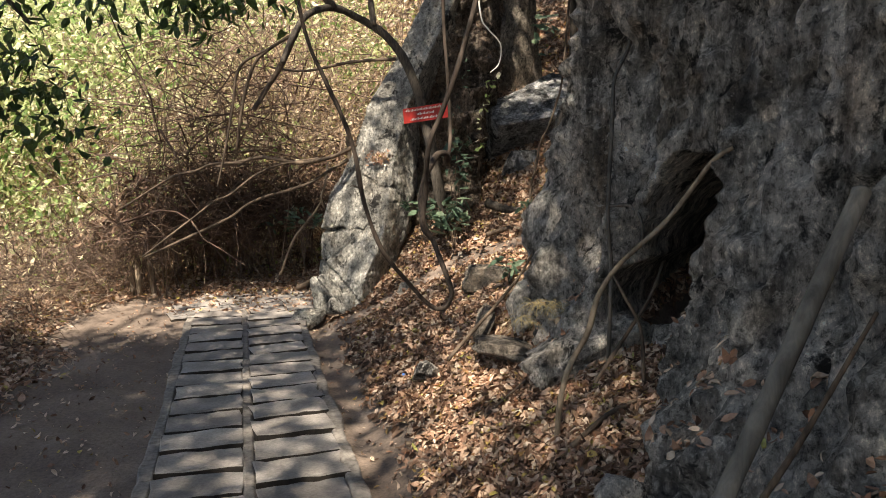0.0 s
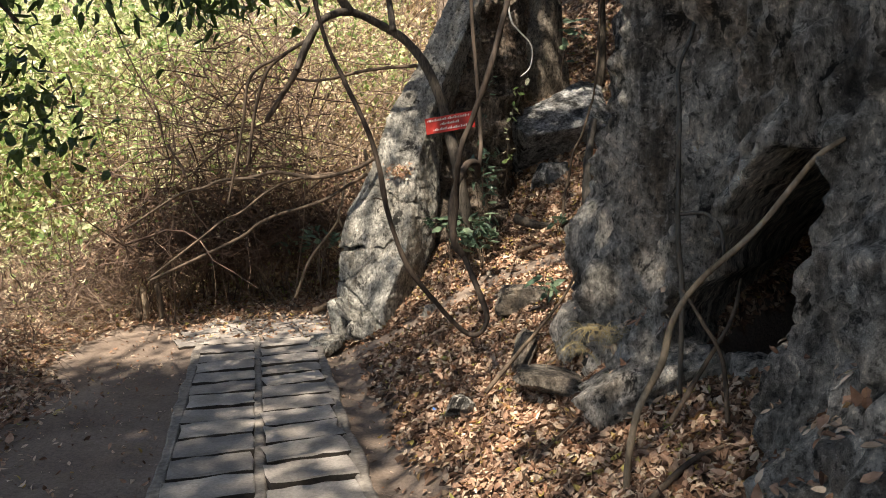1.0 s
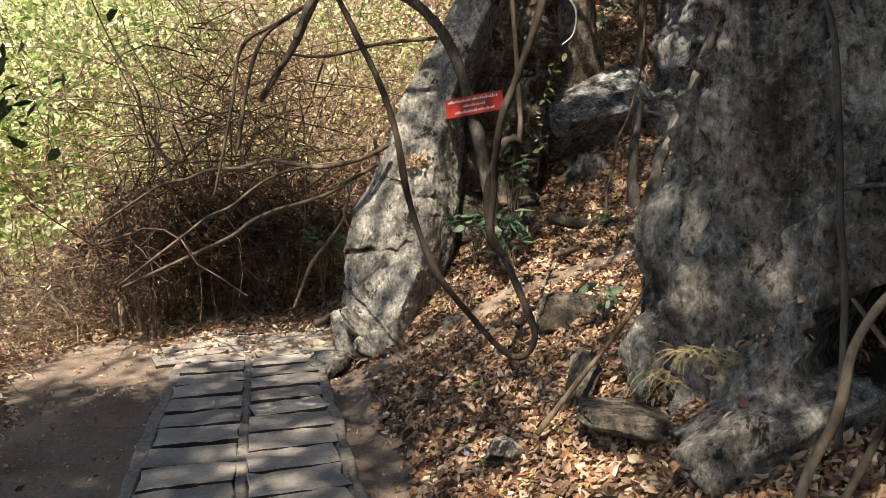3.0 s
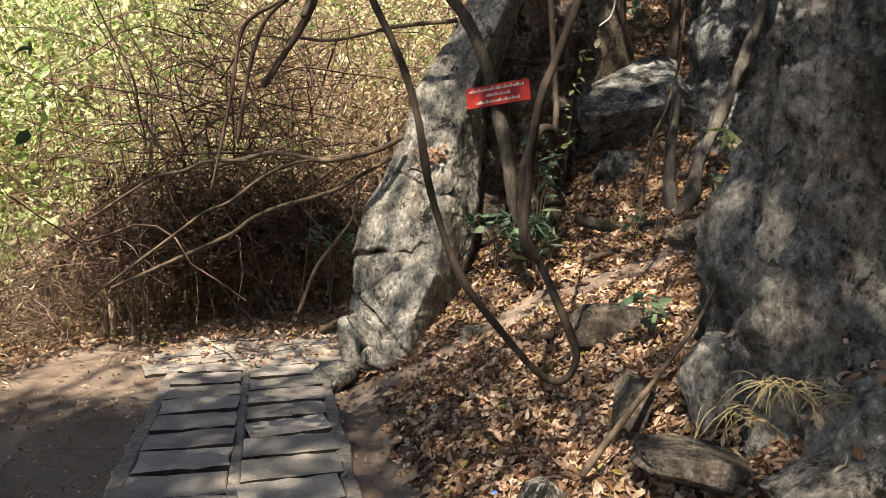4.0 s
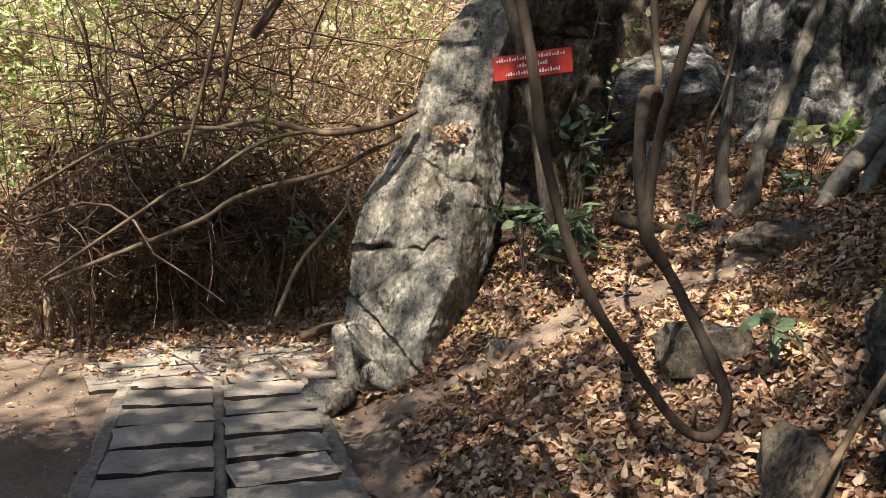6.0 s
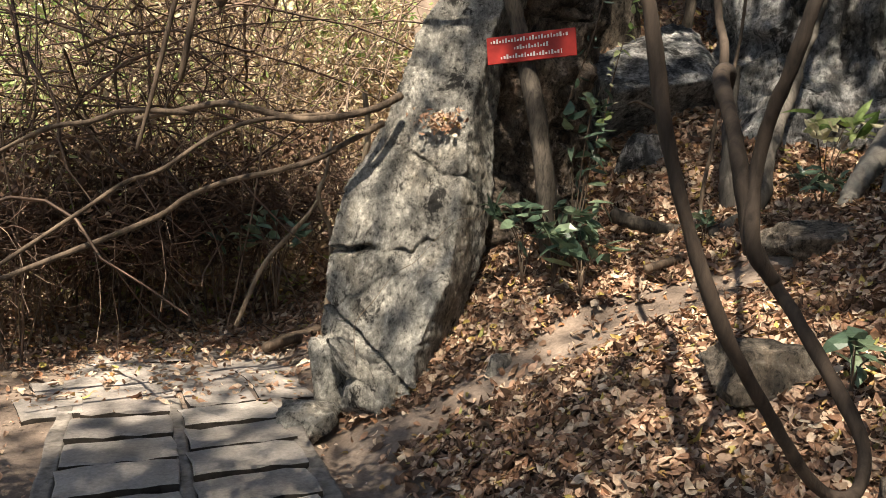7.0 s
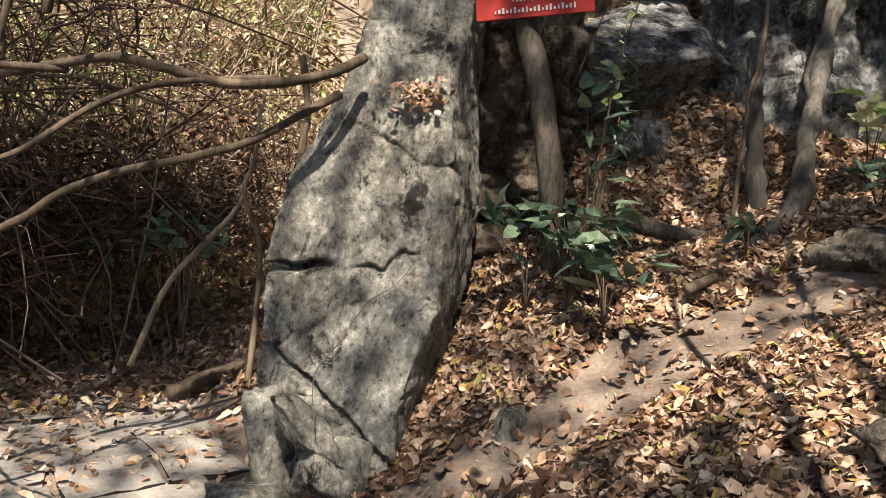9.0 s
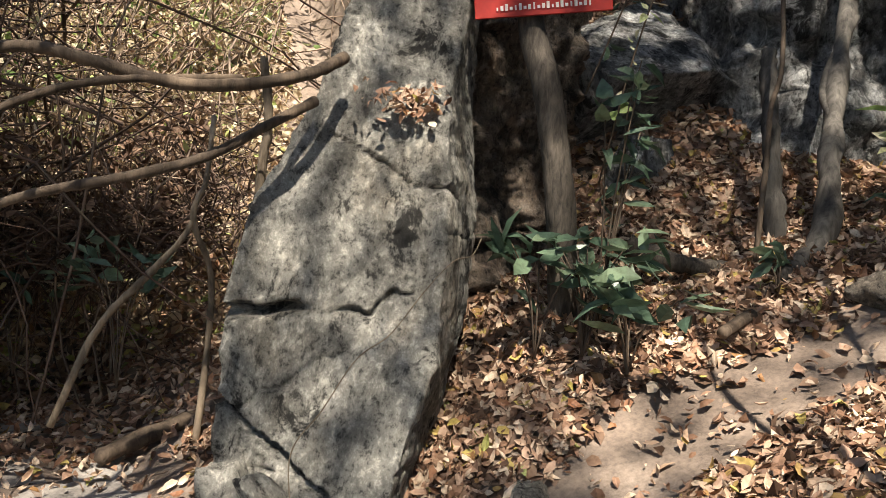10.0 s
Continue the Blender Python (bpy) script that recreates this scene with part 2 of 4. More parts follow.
def plain_mat(name, col, rough=0.6, scale=20.0, vary=0.3, bump_size=0.003):
    m, nt, bsdf = node_mat(name, rough)
    pos = where(nt)
    a = noise_node(nt, pos, scale, 6, 0.6)
    lo, hi = tuple(c * (1 - vary) for c in col), tuple(c * (1 + vary) for c in col)
    nt.links.new(ramp(nt, a, ((0.3, lo), (0.7, hi))), bsdf.inputs["Base Color"])
    bump(nt, bsdf, a, 0.5, bump_size)
    return m


def ground_mat():
    m, nt, bsdf = node_mat("soil", 0.95)
    pos = where(nt)
    big = noise_node(nt, pos, 1.6, 6, 0.6)
    fine = noise_node(nt, pos, 55.0, 7, 0.7)
    grit = add(nt, "ShaderNodeTexVoronoi", Scale=70.0)
    nt.links.new(pos, grit.inputs["Vector"])
    col = ramp(nt, big, ((0.3, (0.125, 0.092, 0.071)), (0.5, (0.178, 0.134, 0.104)), (0.7, (0.232, 0.180, 0.142))))
    col = mix(nt, col, ramp(nt, fine, ((0.3, (0.55,) * 3), (0.7, (1.4,) * 3))), 0.8, "MULTIPLY")
    nt.links.new(col, bsdf.inputs["Base Color"])
    n1 = bump(nt, bsdf, noise_node(nt, pos, 14.0, 8, 0.65), 0.6, 0.02)
    n2 = bump(nt, bsdf, fine, 0.6, 0.006, n1)
    bump(nt, bsdf, grit.outputs["Distance"], 0.3, 0.004, n2)
    return m


def slab_mat():
    m, nt, bsdf = node_mat("slab_stone", 0.85)
    pos = where(nt)
    info = nt.nodes.new("ShaderNodeObjectInfo")
    base = ramp(nt, info.outputs["Random"], ((0.0, (0.24, 0.215, 0.195)), (0.5, (0.29, 0.262, 0.238)), (1.0, (0.34, 0.31, 0.28))))
    big = noise_node(nt, pos, 4.0, 6, 0.6)
    fine = noise_node(nt, pos, 60.0, 8, 0.7)
    col = mix(nt, base, ramp(nt, big, ((0.3, (0.6, 0.58, 0.55)), (0.7, (1.25, 1.22, 1.2)))), 0.9, "MULTIPLY")
    col = mix(nt, col, ramp(nt, fine, ((0.3, (0.6,) * 3), (0.7, (1.35,) * 3))), 0.7, "MULTIPLY")
    nt.links.new(col, bsdf.inputs["Base Color"])
    n1 = bump(nt, bsdf, noise_node(nt, pos, 12.0, 7, 0.6), 0.5, 0.012)
    bump(nt, bsdf, fine, 0.6, 0.004, n1)
    return m


M_SOIL = ground_mat()
M_SLAB = slab_mat()
M_SLABSIDE = plain_mat("dark_slab_side", (0.035, 0.028, 0.022), 0.95, 40.0, 0.4, 0.004)
M_MORTAR = plain_mat("mortar", (0.20, 0.175, 0.15), 0.95, 30.0, 0.45, 0.008)
M_CLIFF = rock_mat("dark_limestone", (0.15, 0.136, 0.118), (0.47, 0.43, 0.375), (0.78, 0.73, 0.65), 0.8, (0.30, 0.215, 0.14), 0.05)
M_BACKCLIFF = rock_mat("grey_limestone", (0.10, 0.10, 0.10), (0.36, 0.355, 0.345), (0.66, 0.65, 0.63), 0.85, (0.18, 0.145, 0.11), 0.05)
M_PIN = rock_mat("pale_limestone", (0.13, 0.128, 0.122), (0.31, 0.29, 0.252), (0.50, 0.465, 0.40), 0.35, (0.24, 0.19, 0.13), 0.016, 0.55)
M_PINDARK = rock_mat("brown_limestone", (0.09, 0.075, 0.06), (0.20, 0.165, 0.13), (0.33, 0.29, 0.24), 0.4, (0.15, 0.11, 0.075), 0.03)
M_CRAG = rock_mat("stained_limestone", (0.06, 0.046, 0.036), (0.20, 0.155, 0.118), (0.42, 0.35, 0.29), 0.3, (0.20, 0.11, 0.06), 0.04)
M_BARK = bark_mat("brown_bark", (0.045, 0.032, 0.024), (0.17, 0.125, 0.09))
M_BARKGREY = bark_mat("grey_bark", (0.03, 0.025, 0.021), (0.125, 0.105, 0.086), 60.0)
M_VINE = bark_mat("vine_bark", (0.02, 0.015, 0.012), (0.082, 0.06, 0.046), 30.0)
M_LIANA = bark_mat("dark_liana_bark", (0.035, 0.031, 0.028), (0.15, 0.135, 0.12), 34.0, (1, 1, 0.15))
M_ROOT = bark_mat("grey_root", (0.11, 0.10, 0.09), (0.30, 0.28, 0.25), 22.0, (1, 1, 1))
M_DEADWOOD = bark_mat("dead_wood", (0.10, 0.075, 0.052), (0.36, 0.285, 0.21), 26.0)
M_POLE = bark_mat("weathered_pole", (0.085, 0.078, 0.068), (0.21, 0.195, 0.17), 20.0)
M_TWIG = bark_mat("dry_twig", (0.06, 0.038, 0.03), (0.40, 0.30, 0.23), 5.0, (1, 1, 1))
# darker than dry_twig: the low thicket's shade is put into this brown
M_BRUSH = bark_mat("dark_shaded_brush", (0.028, 0.018, 0.014), (0.20, 0.132, 0.10), 5.0, (1, 1, 1))
M_LITTER = leaf_mat("dry_leaf", ((0.0, (0.10, 0.052, 0.032)), (0.20, (0.23, 0.128, 0.080)), (0.42, (0.36, 0.225, 0.155)), (0.62, (0.48, 0.345, 0.25)), (0.84, (0.62, 0.50, 0.385)), (0.93, (0.28, 0.125, 0.065)), (0.99, (0.44, 0.36, 0.11)), (1.0, (0.26, 0.29, 0.10))), 0.6, 0.12)
M_HUMUS = leaf_mat("rotting_leaf", ((0.0, (0.055, 0.031, 0.021)), (0.5, (0.135, 0.082, 0.054)), (0.9, (0.24, 0.15, 0.10)), (1.0, (0.34, 0.24, 0.16))), 0.7, 0.05)
M_THICKLEAF = leaf_mat("thicket_leaf", ((0.0, (0.20, 0.13, 0.085)), (0.35, (0.44, 0.32, 0.22)), (0.65, (0.66, 0.54, 0.39)), (0.88, (0.74, 0.65, 0.48)), (0.93, (0.46, 0.48, 0.18)), (1.0, (0.38, 0.48, 0.16))), 0.6, 0.4)
# yellow-greens raised very pale: the scrub's full sun is partly in the colour
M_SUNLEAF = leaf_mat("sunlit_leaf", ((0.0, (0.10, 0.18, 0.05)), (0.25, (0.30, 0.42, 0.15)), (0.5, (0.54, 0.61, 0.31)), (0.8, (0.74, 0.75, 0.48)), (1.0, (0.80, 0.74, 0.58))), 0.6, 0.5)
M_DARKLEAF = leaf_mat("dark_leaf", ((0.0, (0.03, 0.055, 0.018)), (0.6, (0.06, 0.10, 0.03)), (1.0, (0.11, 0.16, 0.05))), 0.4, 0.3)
M_PLANT = leaf_mat("undergrowth_leaf", ((0.0, (0.05, 0.085, 0.055)), (0.6, (0.10, 0.155, 0.105)), (1.0, (0.18, 0.24, 0.15))), 0.32, 0.25)
M_RED = plain_mat("red_paint", (0.36, 0.026, 0.018), 0.5, 14.0, 0.25, 0.001)
M_WHITE = plain_mat("white_paint", (0.66, 0.60, 0.56), 0.6, 60.0, 0.25, 0.0005)
M_WHITEWOOD = plain_mat("bleached_wood", (0.62, 0.58, 0.52), 0.7, 40.0, 0.2)
M_STRAW = plain_mat("straw", (0.48, 0.38, 0.2), 0.7, 60.0, 0.3)

# ---- ground ----
def spread(a, b, step, far):
    mid = np.arange(a, b, step)
    grow = np.cumsum(np.geomspace(step * 1.3, far * 0.22, 26))
    return np.concatenate((a - grow[::-1], mid, b + grow))


gx, gy = spread(-5.0, 3.6, 0.06, 80), spread(0.0, 10.5, 0.06, 80)
GX, GY = np.meshgrid(gx, gy)
GZ = ground_height(GX, GY)
nx, ny = len(gx), len(gy)
idx = np.arange(nx * ny).reshape(ny, nx)
quads = np.stack((idx[:-1, :-1], idx[:-1, 1:], idx[1:, 1:], idx[1:, :-1]), -1).reshape(-1, 4)
ground = mesh_ob("ground", np.stack((GX, GY, GZ), -1).reshape(-1, 3), quads, M_SOIL)
tagged(ground, "bare brown forest soil, trodden beside the paving", "ground", kind="structure")


# ---- rock faces ----
def rock_sheet(name, plan, top, material, seed, flare=0.25, cave=False, step=0.03, rough=1.5, beyond=(12.0, 0.0)):
    """A standing rock face along a line of the plan, fluted, pitted and flaring towards its foot."""
    line = spline([(*p, 0) for p in plan], 24)[:, :2]
    seg = np.r_[0, np.cumsum(np.linalg.norm(np.diff(line, axis=0), axis=1))]
    s = np.arange(0, seg[-1], step)
    px, py = np.interp(s, seg, line[:, 0]), np.interp(s, seg, line[:, 1])
    for _ in range(3):
        px[1:-1], py[1:-1] = (px[:-2] + 2 * px[1:-1] + px[2:]) / 4, (py[:-2] + 2 * py[1:-1] + py[2:]) / 4
    tx, ty = np.gradient(px), np.gradient(py)
    ln = np.hypot(tx, ty)
    ox, oy = -ty / ln, tx / ln
    z = np.concatenate((np.arange(-0.35, 3.0, step), np.arange(3.0, top, 0.12)))
    PX, Z = np.meshgrid(px, z)
    PY, OX, OY = (np.broadcast_to(a, Z.shape) for a in (py, ox, oy))
    foot = ground_height(PX, PY)
    p = np.stack((PX, PY, Z), -1)
    d = 0.16 * fbm(p * (0.9, 0.9, 0.6), 3, seed=seed) + 0.075 * rough * ridge(p * (2.4, 2.4, 0.8), 4, seed=seed + 1)
    d = d + 0.055 * rough * fbm(p * (5, 5, 2.6), 4, 0.6, seed=seed + 2) + 0.014 * rough * ridge(p * (13, 13, 8), 3, seed=seed + 5)
    d = d - 0.07 * sstep(0.35, 0.8, fbm(p * (6.5, 6.5, 3.2), 3, 0.5, seed=seed + 11)) + 0.018 * ridge(p * (9, 9, 4), 3, 0.6, seed=seed + 12)
    d = d + 0.030 * rough * ridge(p * (6.5, 6.5, 1.1), 3, 0.6, seed=seed + 15)
    d = d - 0.05 * sstep(0.25, 0.7, fbm(p * (11, 11, 5), 3, 0.6, seed=seed + 17))
    d = d + 0.014 * ridge(p * (17, 17, 7), 3, 0.65, seed=seed + 19) - 0.035 * sstep(0.45, 0.75, fbm(p * (19, 19, 9), 2, seed=seed + 23))
    d = d - 0.06 * sstep(0.86, 1.2, ridge(p * (4.5, 4.5, 0.7), 2, 0.6, seed=seed + 27))
    groove = ridge(p * (3.2, 3.2, 0.35), 2, seed=seed + 8)
    d = d - 0.09 * rough * sstep(0.75, 1.35, groove)
    h = np.clip(Z - foot, -0.3, 9)
    d = d + (flare * (1 - 0.45 * sstep(3.3, 3.9, PY) * cave) + (0.24 * sstep(3.0, 2.6, PY) if cave else 0)) * np.exp(-np.maximum(h, 0) / 0.45) - 0.05 * h
    if cave:
        d = d - 0.05 * sstep(3.5, 4.2, PY) * np.maximum(h - 0.35, 0)
    hole = np.zeros_like(Z)
    if cave:
        along = cave_place(PX, PY)[1] + 0.03 * fbm(p * 6, 2, seed=4)
        roof = 1.48 - 1.1 * np.maximum(along - 0.33, 0) ** 0.9 + 0.05 * fbm(p * 5, 2, seed=9)
        hole = sstep(0.13, 0.19, along - 0.14 * sstep(1.0, 0.65, Z)) * sstep(0.92, 0.84, along) * sstep(roof + 0.03, roof - 0.04, Z)
        d = d * (1 - hole) - 1.6 * hole
    X, Y = PX + OX * d - 0.42 * hole, PY + OY * d + 0.56 * hole
    # the flat top behind the face
    X, Y, Z = (np.vstack((a, a[-1:] + k)) for a, k in ((X, beyond[0]), (Y, beyond[1]), (Z, 0.5)))
    n, m = Z.shape
    ids = np.arange(n * m).reshape(n, m)
    q = np.stack((ids[:-1, 1:], ids[:-1, :-1], ids[1:, :-1], ids[1:, 1:]), -1).reshape(-1, 4)
    return mesh_ob(name, np.stack((X, Y, Z), -1).reshape(-1, 3), q, material)


cliff = rock_sheet("cliff_wall_near", ((2.6, -4.5), (2.0, -1.5), (1.8, 0.5), (1.66, 1.6), (1.38, 2.4), (1.31, 2.85), (1.14, 3.3), (0.88, 3.75), (0.83, 4.12), (0.76, 4.48), (1.0, 4.9), (1.5, 5.3), (2.3, 5.6), (3.0, 6.4), (3.4, 7.4)), 6.0, M_CLIFF, 1, 0.22, True, step=0.016)
tagged(cliff, "dark grey weathered limestone cliff with a cave hole", "cliff", kind="structure")
back = rock_sheet("cliff_wall_back", ((3.6, 7.3), (2.95, 7.85), (2.3, 7.97), (1.76, 7.95), (1.62, 8.25), (1.85, 9.0), (2.25, 10.2), (2.0, 12.5), (0.5, 14.5)), 6.5, M_BACKCLIFF, 4, 0.10, beyond=(12.0, 4.0))
tagged(back, "grey fluted limestone wall behind the clearing", "cliff", kind="structure")


def loft_rock(name, levels, material, seed, amp=1.0, around=420, step=0.010, dents=()):
    """A rock with a polygonal section that changes with height; each level is z and five corners."""
    zs = np.array([l[0] for l in levels], float)
    cor = np.array([l[1] for l in levels], float)
    z = np.arange(zs[0], zs[-1], step)
    rows = []
    for zz in z:
        c = np.stack([[np.interp(zz, zs, cor[:, k, a]) for a in (0, 1)] for k in range(cor.shape[1])])
        ring = np.vstack((c, c[:1]))
        seg = np.r_[0, np.cumsum(np.linalg.norm(np.diff(ring, axis=0), axis=1))]
        t = np.linspace(0, seg[-1], around, endpoint=False)
        q = np.stack((np.interp(t, seg, ring[:, 0]), np.interp(t, seg, ring[:, 1])), -1)
        for _ in range(2):
            q = (np.roll(q, 1, 0) + 2 * q + np.roll(q, -1, 0)) / 4
        rows.append(np.c_[q, np.full(around, zz)])
    v = np.array(rows)
    tan = np.roll(v, -1, 1) - np.roll(v, 1, 1)
    out = np.stack((tan[..., 1], -tan[..., 0], np.zeros(tan.shape[:2])), -1)
    out /= np.linalg.norm(out, axis=-1)[..., None] + 1e-9
    d = amp * (0.03 * fbm(v * 1.4, 3, 0.4, seed=seed) + 0.016 * ridge(v * (5, 5, 4), 4, 0.6, seed=seed + 1)) + 0.007 * fbm(v * 16, 4, 0.65, seed=seed + 2)
    d = d - 0.02 * min(1.0, amp) * sstep(0.35, 0.75, fbm(v * 6.5, 2, seed=seed + 3))
    crack = np.abs(fbm(v * (1.1, 1.1, 2.2), 3, seed=seed + 6))
    d = d - 0.022 * amp * sstep(0.03, 0.0, crack)
    for cx, cy, cz, wide, rad, tilt, deep in dents:
        e = np.abs((v[..., 2] - cz) - tilt * (v[..., 0] - cx) + 0.03 * fbm(v * 7, 3, seed=seed + 21))
        d = d - deep * sstep(wide, 0.0, e) * sstep(rad, rad * 0.6, np.hypot(v[..., 0] - cx, v[..., 1] - cy))
    v = v + out * d[..., None]
    n, m = v.shape[:2]
    ids = np.arange(n * m).reshape(n, m)
    nxt = np.roll(ids, -1, 1)
    q = np.stack((ids[:-1], nxt[:-1], nxt[1:], ids[1:]), -1).reshape(-1, 4)
    faces = q.tolist() + [list(map(int, ids[-1]))]
    return mesh_ob(name, v.reshape(-1, 3), faces, material)


# corners of each level: left, ridge at the front, side, back right, back left
pin = loft_rock("rock_pinnacle", (
    (-0.15, ((-1.16, 6.92), (-0.76, 6.56), (-0.53, 6.93), (-0.50, 7.7), (-0.90, 7.8))),
    (0.30, ((-1.14, 6.98), (-0.71, 6.62), (-0.48, 6.97), (-0.45, 7.7), (-0.90, 7.8))),
    (0.62, ((-1.12, 7.05), (-0.57, 6.74), (-0.38, 7.06), (-0.35, 7.7), (-0.85, 7.8))),
    (0.76, ((-1.13, 7.05), (-0.53, 6.82), (-0.33, 7.12), (-0.30, 7.75), (-0.85, 7.85))),
    (1.05, ((-1.06, 7.12), (-0.49, 6.93), (-0.30, 7.20), (-0.25, 7.8), (-0.80, 7.9))),
    (1.40, ((-0.86, 7.20), (-0.45, 7.08), (-0.28, 7.32), (-0.20, 7.9), (-0.65, 8.0))),
    (1.90, ((-0.70, 7.36), (-0.32, 7.26), (-0.20, 7.50), (-0.05, 8.0), (-0.45, 8.1))),
    (2.30, ((-0.46, 7.50), (-0.16, 7.36), (-0.04, 7.60), (0.10, 8.1), (-0.25, 8.2))),
    (2.90, ((-0.18, 7.66), (0.12, 7.52), (0.24, 7.75), (0.40, 8.2), (0.0, 8.3))),
    (3.60, ((0.10, 7.95), (0.30, 7.85), (0.38, 7.95), (0.50, 8.3), (0.25, 8.3))),
), M_PIN, 2, 0.42, dents=((-1.15, 7.0, 0.72, 0.030, 0.30, 0.12, 0.09), (-0.95, 6.75, 0.34, 0.018, 0.50, -0.8, 0.07), (-0.66, 7.0, 1.22, 0.009, 0.30, -0.42, 0.03), (-0.72, 6.9, 0.78, 0.010, 0.16, 0.3, 0.03), (-0.95, 6.9, 0.55, 0.008, 0.2, 0.6, 0.02), (-0.62, 6.9, 0.52, 0.012, 0.12, -0.9, 0.03)))
crag = loft_rock("rock_crag", (
    (0.0, ((-0.60, 7.6), (-0.22, 7.42), (0.20, 7.72), (0.42, 8.6), (-0.6, 8.6))),
    (1.0, ((-0.55, 7.6), (-0.20, 7.46), (0.24, 7.74), (0.46, 8.7), (-0.5, 8.6))),
    (1.7, ((-0.45, 7.65), (-0.14, 7.55), (0.30, 7.74), (0.52, 8.7), (-0.4, 8.6))),
    (2.4, ((-0.30, 7.8), (0.02, 7.62), (0.40, 7.80), (0.58, 8.7), (-0.2, 8.6))),
    (3.1, ((0.0, 8.0), (0.25, 7.75), (0.48, 7.95), (0.60, 8.7), (0.1, 8.6))),
    (4.2, ((0.2, 8.2), (0.35, 8.0), (0.52, 8.1), (0.62, 8.6), (0.3, 8.6))),
), M_CRAG, 13, 3.4)
tagged(crag, "dark brown stained crag behind the pale pinnacle", "rock")
tagged(pin, "leaning pale limestone pinnacle with cracks, dappled by sun", "rock")


def facet_rock(name, place, half, planes, material, seed, label, detail=5, rough=0.06, group="", tilt=0.0):
    """A boulder cut by planes: each is a direction and its distance in half sizes."""
    bm = bmesh.new()
    bmesh.ops.create_icosphere(bm, subdivisions=detail, radius=1.0)
    v = np.array([q.co for q in bm.verts])
    r = np.full(len(v), 1.6)
    for d, k in planes:
        d = np.array(d, float) / np.linalg.norm(d)
        c = v @ d
        r = np.minimum(r, np.where(c > 0.05, k / np.maximum(c, 0.05), 9))
    p = v * r[:, None]
    p = p * (1 + rough * fbm(p * 1.8, 4, seed=seed) + 0.4 * rough * ridge(p * 4, 3, seed=seed + 1))[:, None]
    p = (p * np.array(half)) @ np.array(pose(0, 0, 0, 0, tilt, 0).to_3x3()).T + np.array(place)
    faces = [[q.index for q in f.verts] for f in bm.faces]
    bm.free()
    return tagged(mesh_ob(name, p, faces, material), label, "rock", group)


def random_planes(seed, n=11):
    r = np.random.default_rng(seed)
    return [(r.normal(size=3), r.uniform(0.62, 0.9)) for _ in range(n)] + [((0, 0, 1), 0.75), ((0, -1, 0.3), 0.8), ((1, 0, 0.2), 0.9), ((-1, 0, 0.2), 0.9)]


facet_rock("boulder", (0.95, 8.18, 1.68), (0.58, 0.46, 0.44),
           (((-0.15, -0.55, 0.83), 0.62), ((0.25, -0.62, -0.74), 0.34), ((-0.9, -0.3, -0.2), 0.85), ((0.95, -0.1, 0.2), 0.9), ((0, 1, 0.1), 0.9), ((-0.5, -0.2, 0.85), 0.8), ((0.2, 0, -1), 0.9), ((0.6, -0.5, 0.6), 0.82)),
           M_BACKCLIFF, 11, "large angular grey boulder wedged above a dark hollow", 6)
ROCKS = (
    ("rock", (0.80, 7.86, 1.30), (0.19, 0.15, 0.20), 21, M_BACKCLIFF, "small rounded grey boulder under the wedged one"),
    ("rock", (0.80, 9.3, 2.6), (0.34, 0.5, 1.3), 22, M_PINDARK, "dark crag of limestone beside the gully"),
    ("rock", (-0.88, 6.66, 0.10), (0.15, 0.13, 0.15), 23, M_PIN, "knobbly pale stone at the pinnacle's foot"),
    ("rock", (-1.18, 6.60, 0.03), (0.14, 0.12, 0.09), 24, M_PIN, "low worn stone set beside the paving"),
    ("rock", (0.35, 5.48, 0.56), (0.20, 0.14, 0.12), 25, M_PINDARK, "grey rock half buried in leaves"),
    ("rock", (0.26, 4.62, 0.42), (0.06, 0.12, 0.15), 26, M_PINDARK, "upright grey rock poking out of leaves"),
    ("rock", (1.25, 6.48, 0.90), (0.45, 0.22, 0.15), 27, M_PINDARK, "long low brown rock beside the bare trail"),
    ("rock", (0.66, 3.70, 0.52), (0.36, 0.17, 0.13), 28, M_CLIFF, "long sloping dark ledge below the cave mouth"),
    ("rock", (0.62, 2.50, 0.30), (0.11, 0.10, 0.14), 29, M_CLIFF, "small sharp stone at the cliff's foot"),
    ("rock", (0.34, 4.14, 0.41), (0.19, 0.16, 0.06), 30, M_PINDARK, "flat pale rock showing through the leaves"),
    ("rock", (0.47, 4.42, 0.60), (0.10, 0.09, 0.17), 36, M_CLIFF, "upright grey stone against the cliff's foot"),
    ("rock", (-0.10, 4.30, 0.24), (0.08, 0.07, 0.06), 31, M_CLIFF, "dark stone half buried in leaves"),
    ("rock", (1.10, 3.50, 0.60), (0.11, 0.10, 0.10), 32, M_CLIFF, "rounded stone lying in the cave mouth"),
    ("rock", (-1.09, 6.82, 0.14), (0.085, 0.09, 0.26), 34, M_PIN, "wedge of pale stone leaning at the pinnacle's foot"),
    ("rock", (-1.00, 6.64, 0.26), (0.06, 0.06, 0.19), 35, M_PIN, "thin pale sliver of stone at the pinnacle's foot"),
    ("rock", (-0.33, 6.55, 0.26), (0.07, 0.06, 0.09), 33, M_PIN, "little stone among leaves by the trail"),
)
for nm, pl, hf, sd, mt, lb in ROCKS:
    facet_rock(nm, pl, hf, random_planes(sd), mt, sd, lb, 5, 0.10, tilt={34: -12, 35: -42, 28: -26, 26: 22}.get(sd, 0))

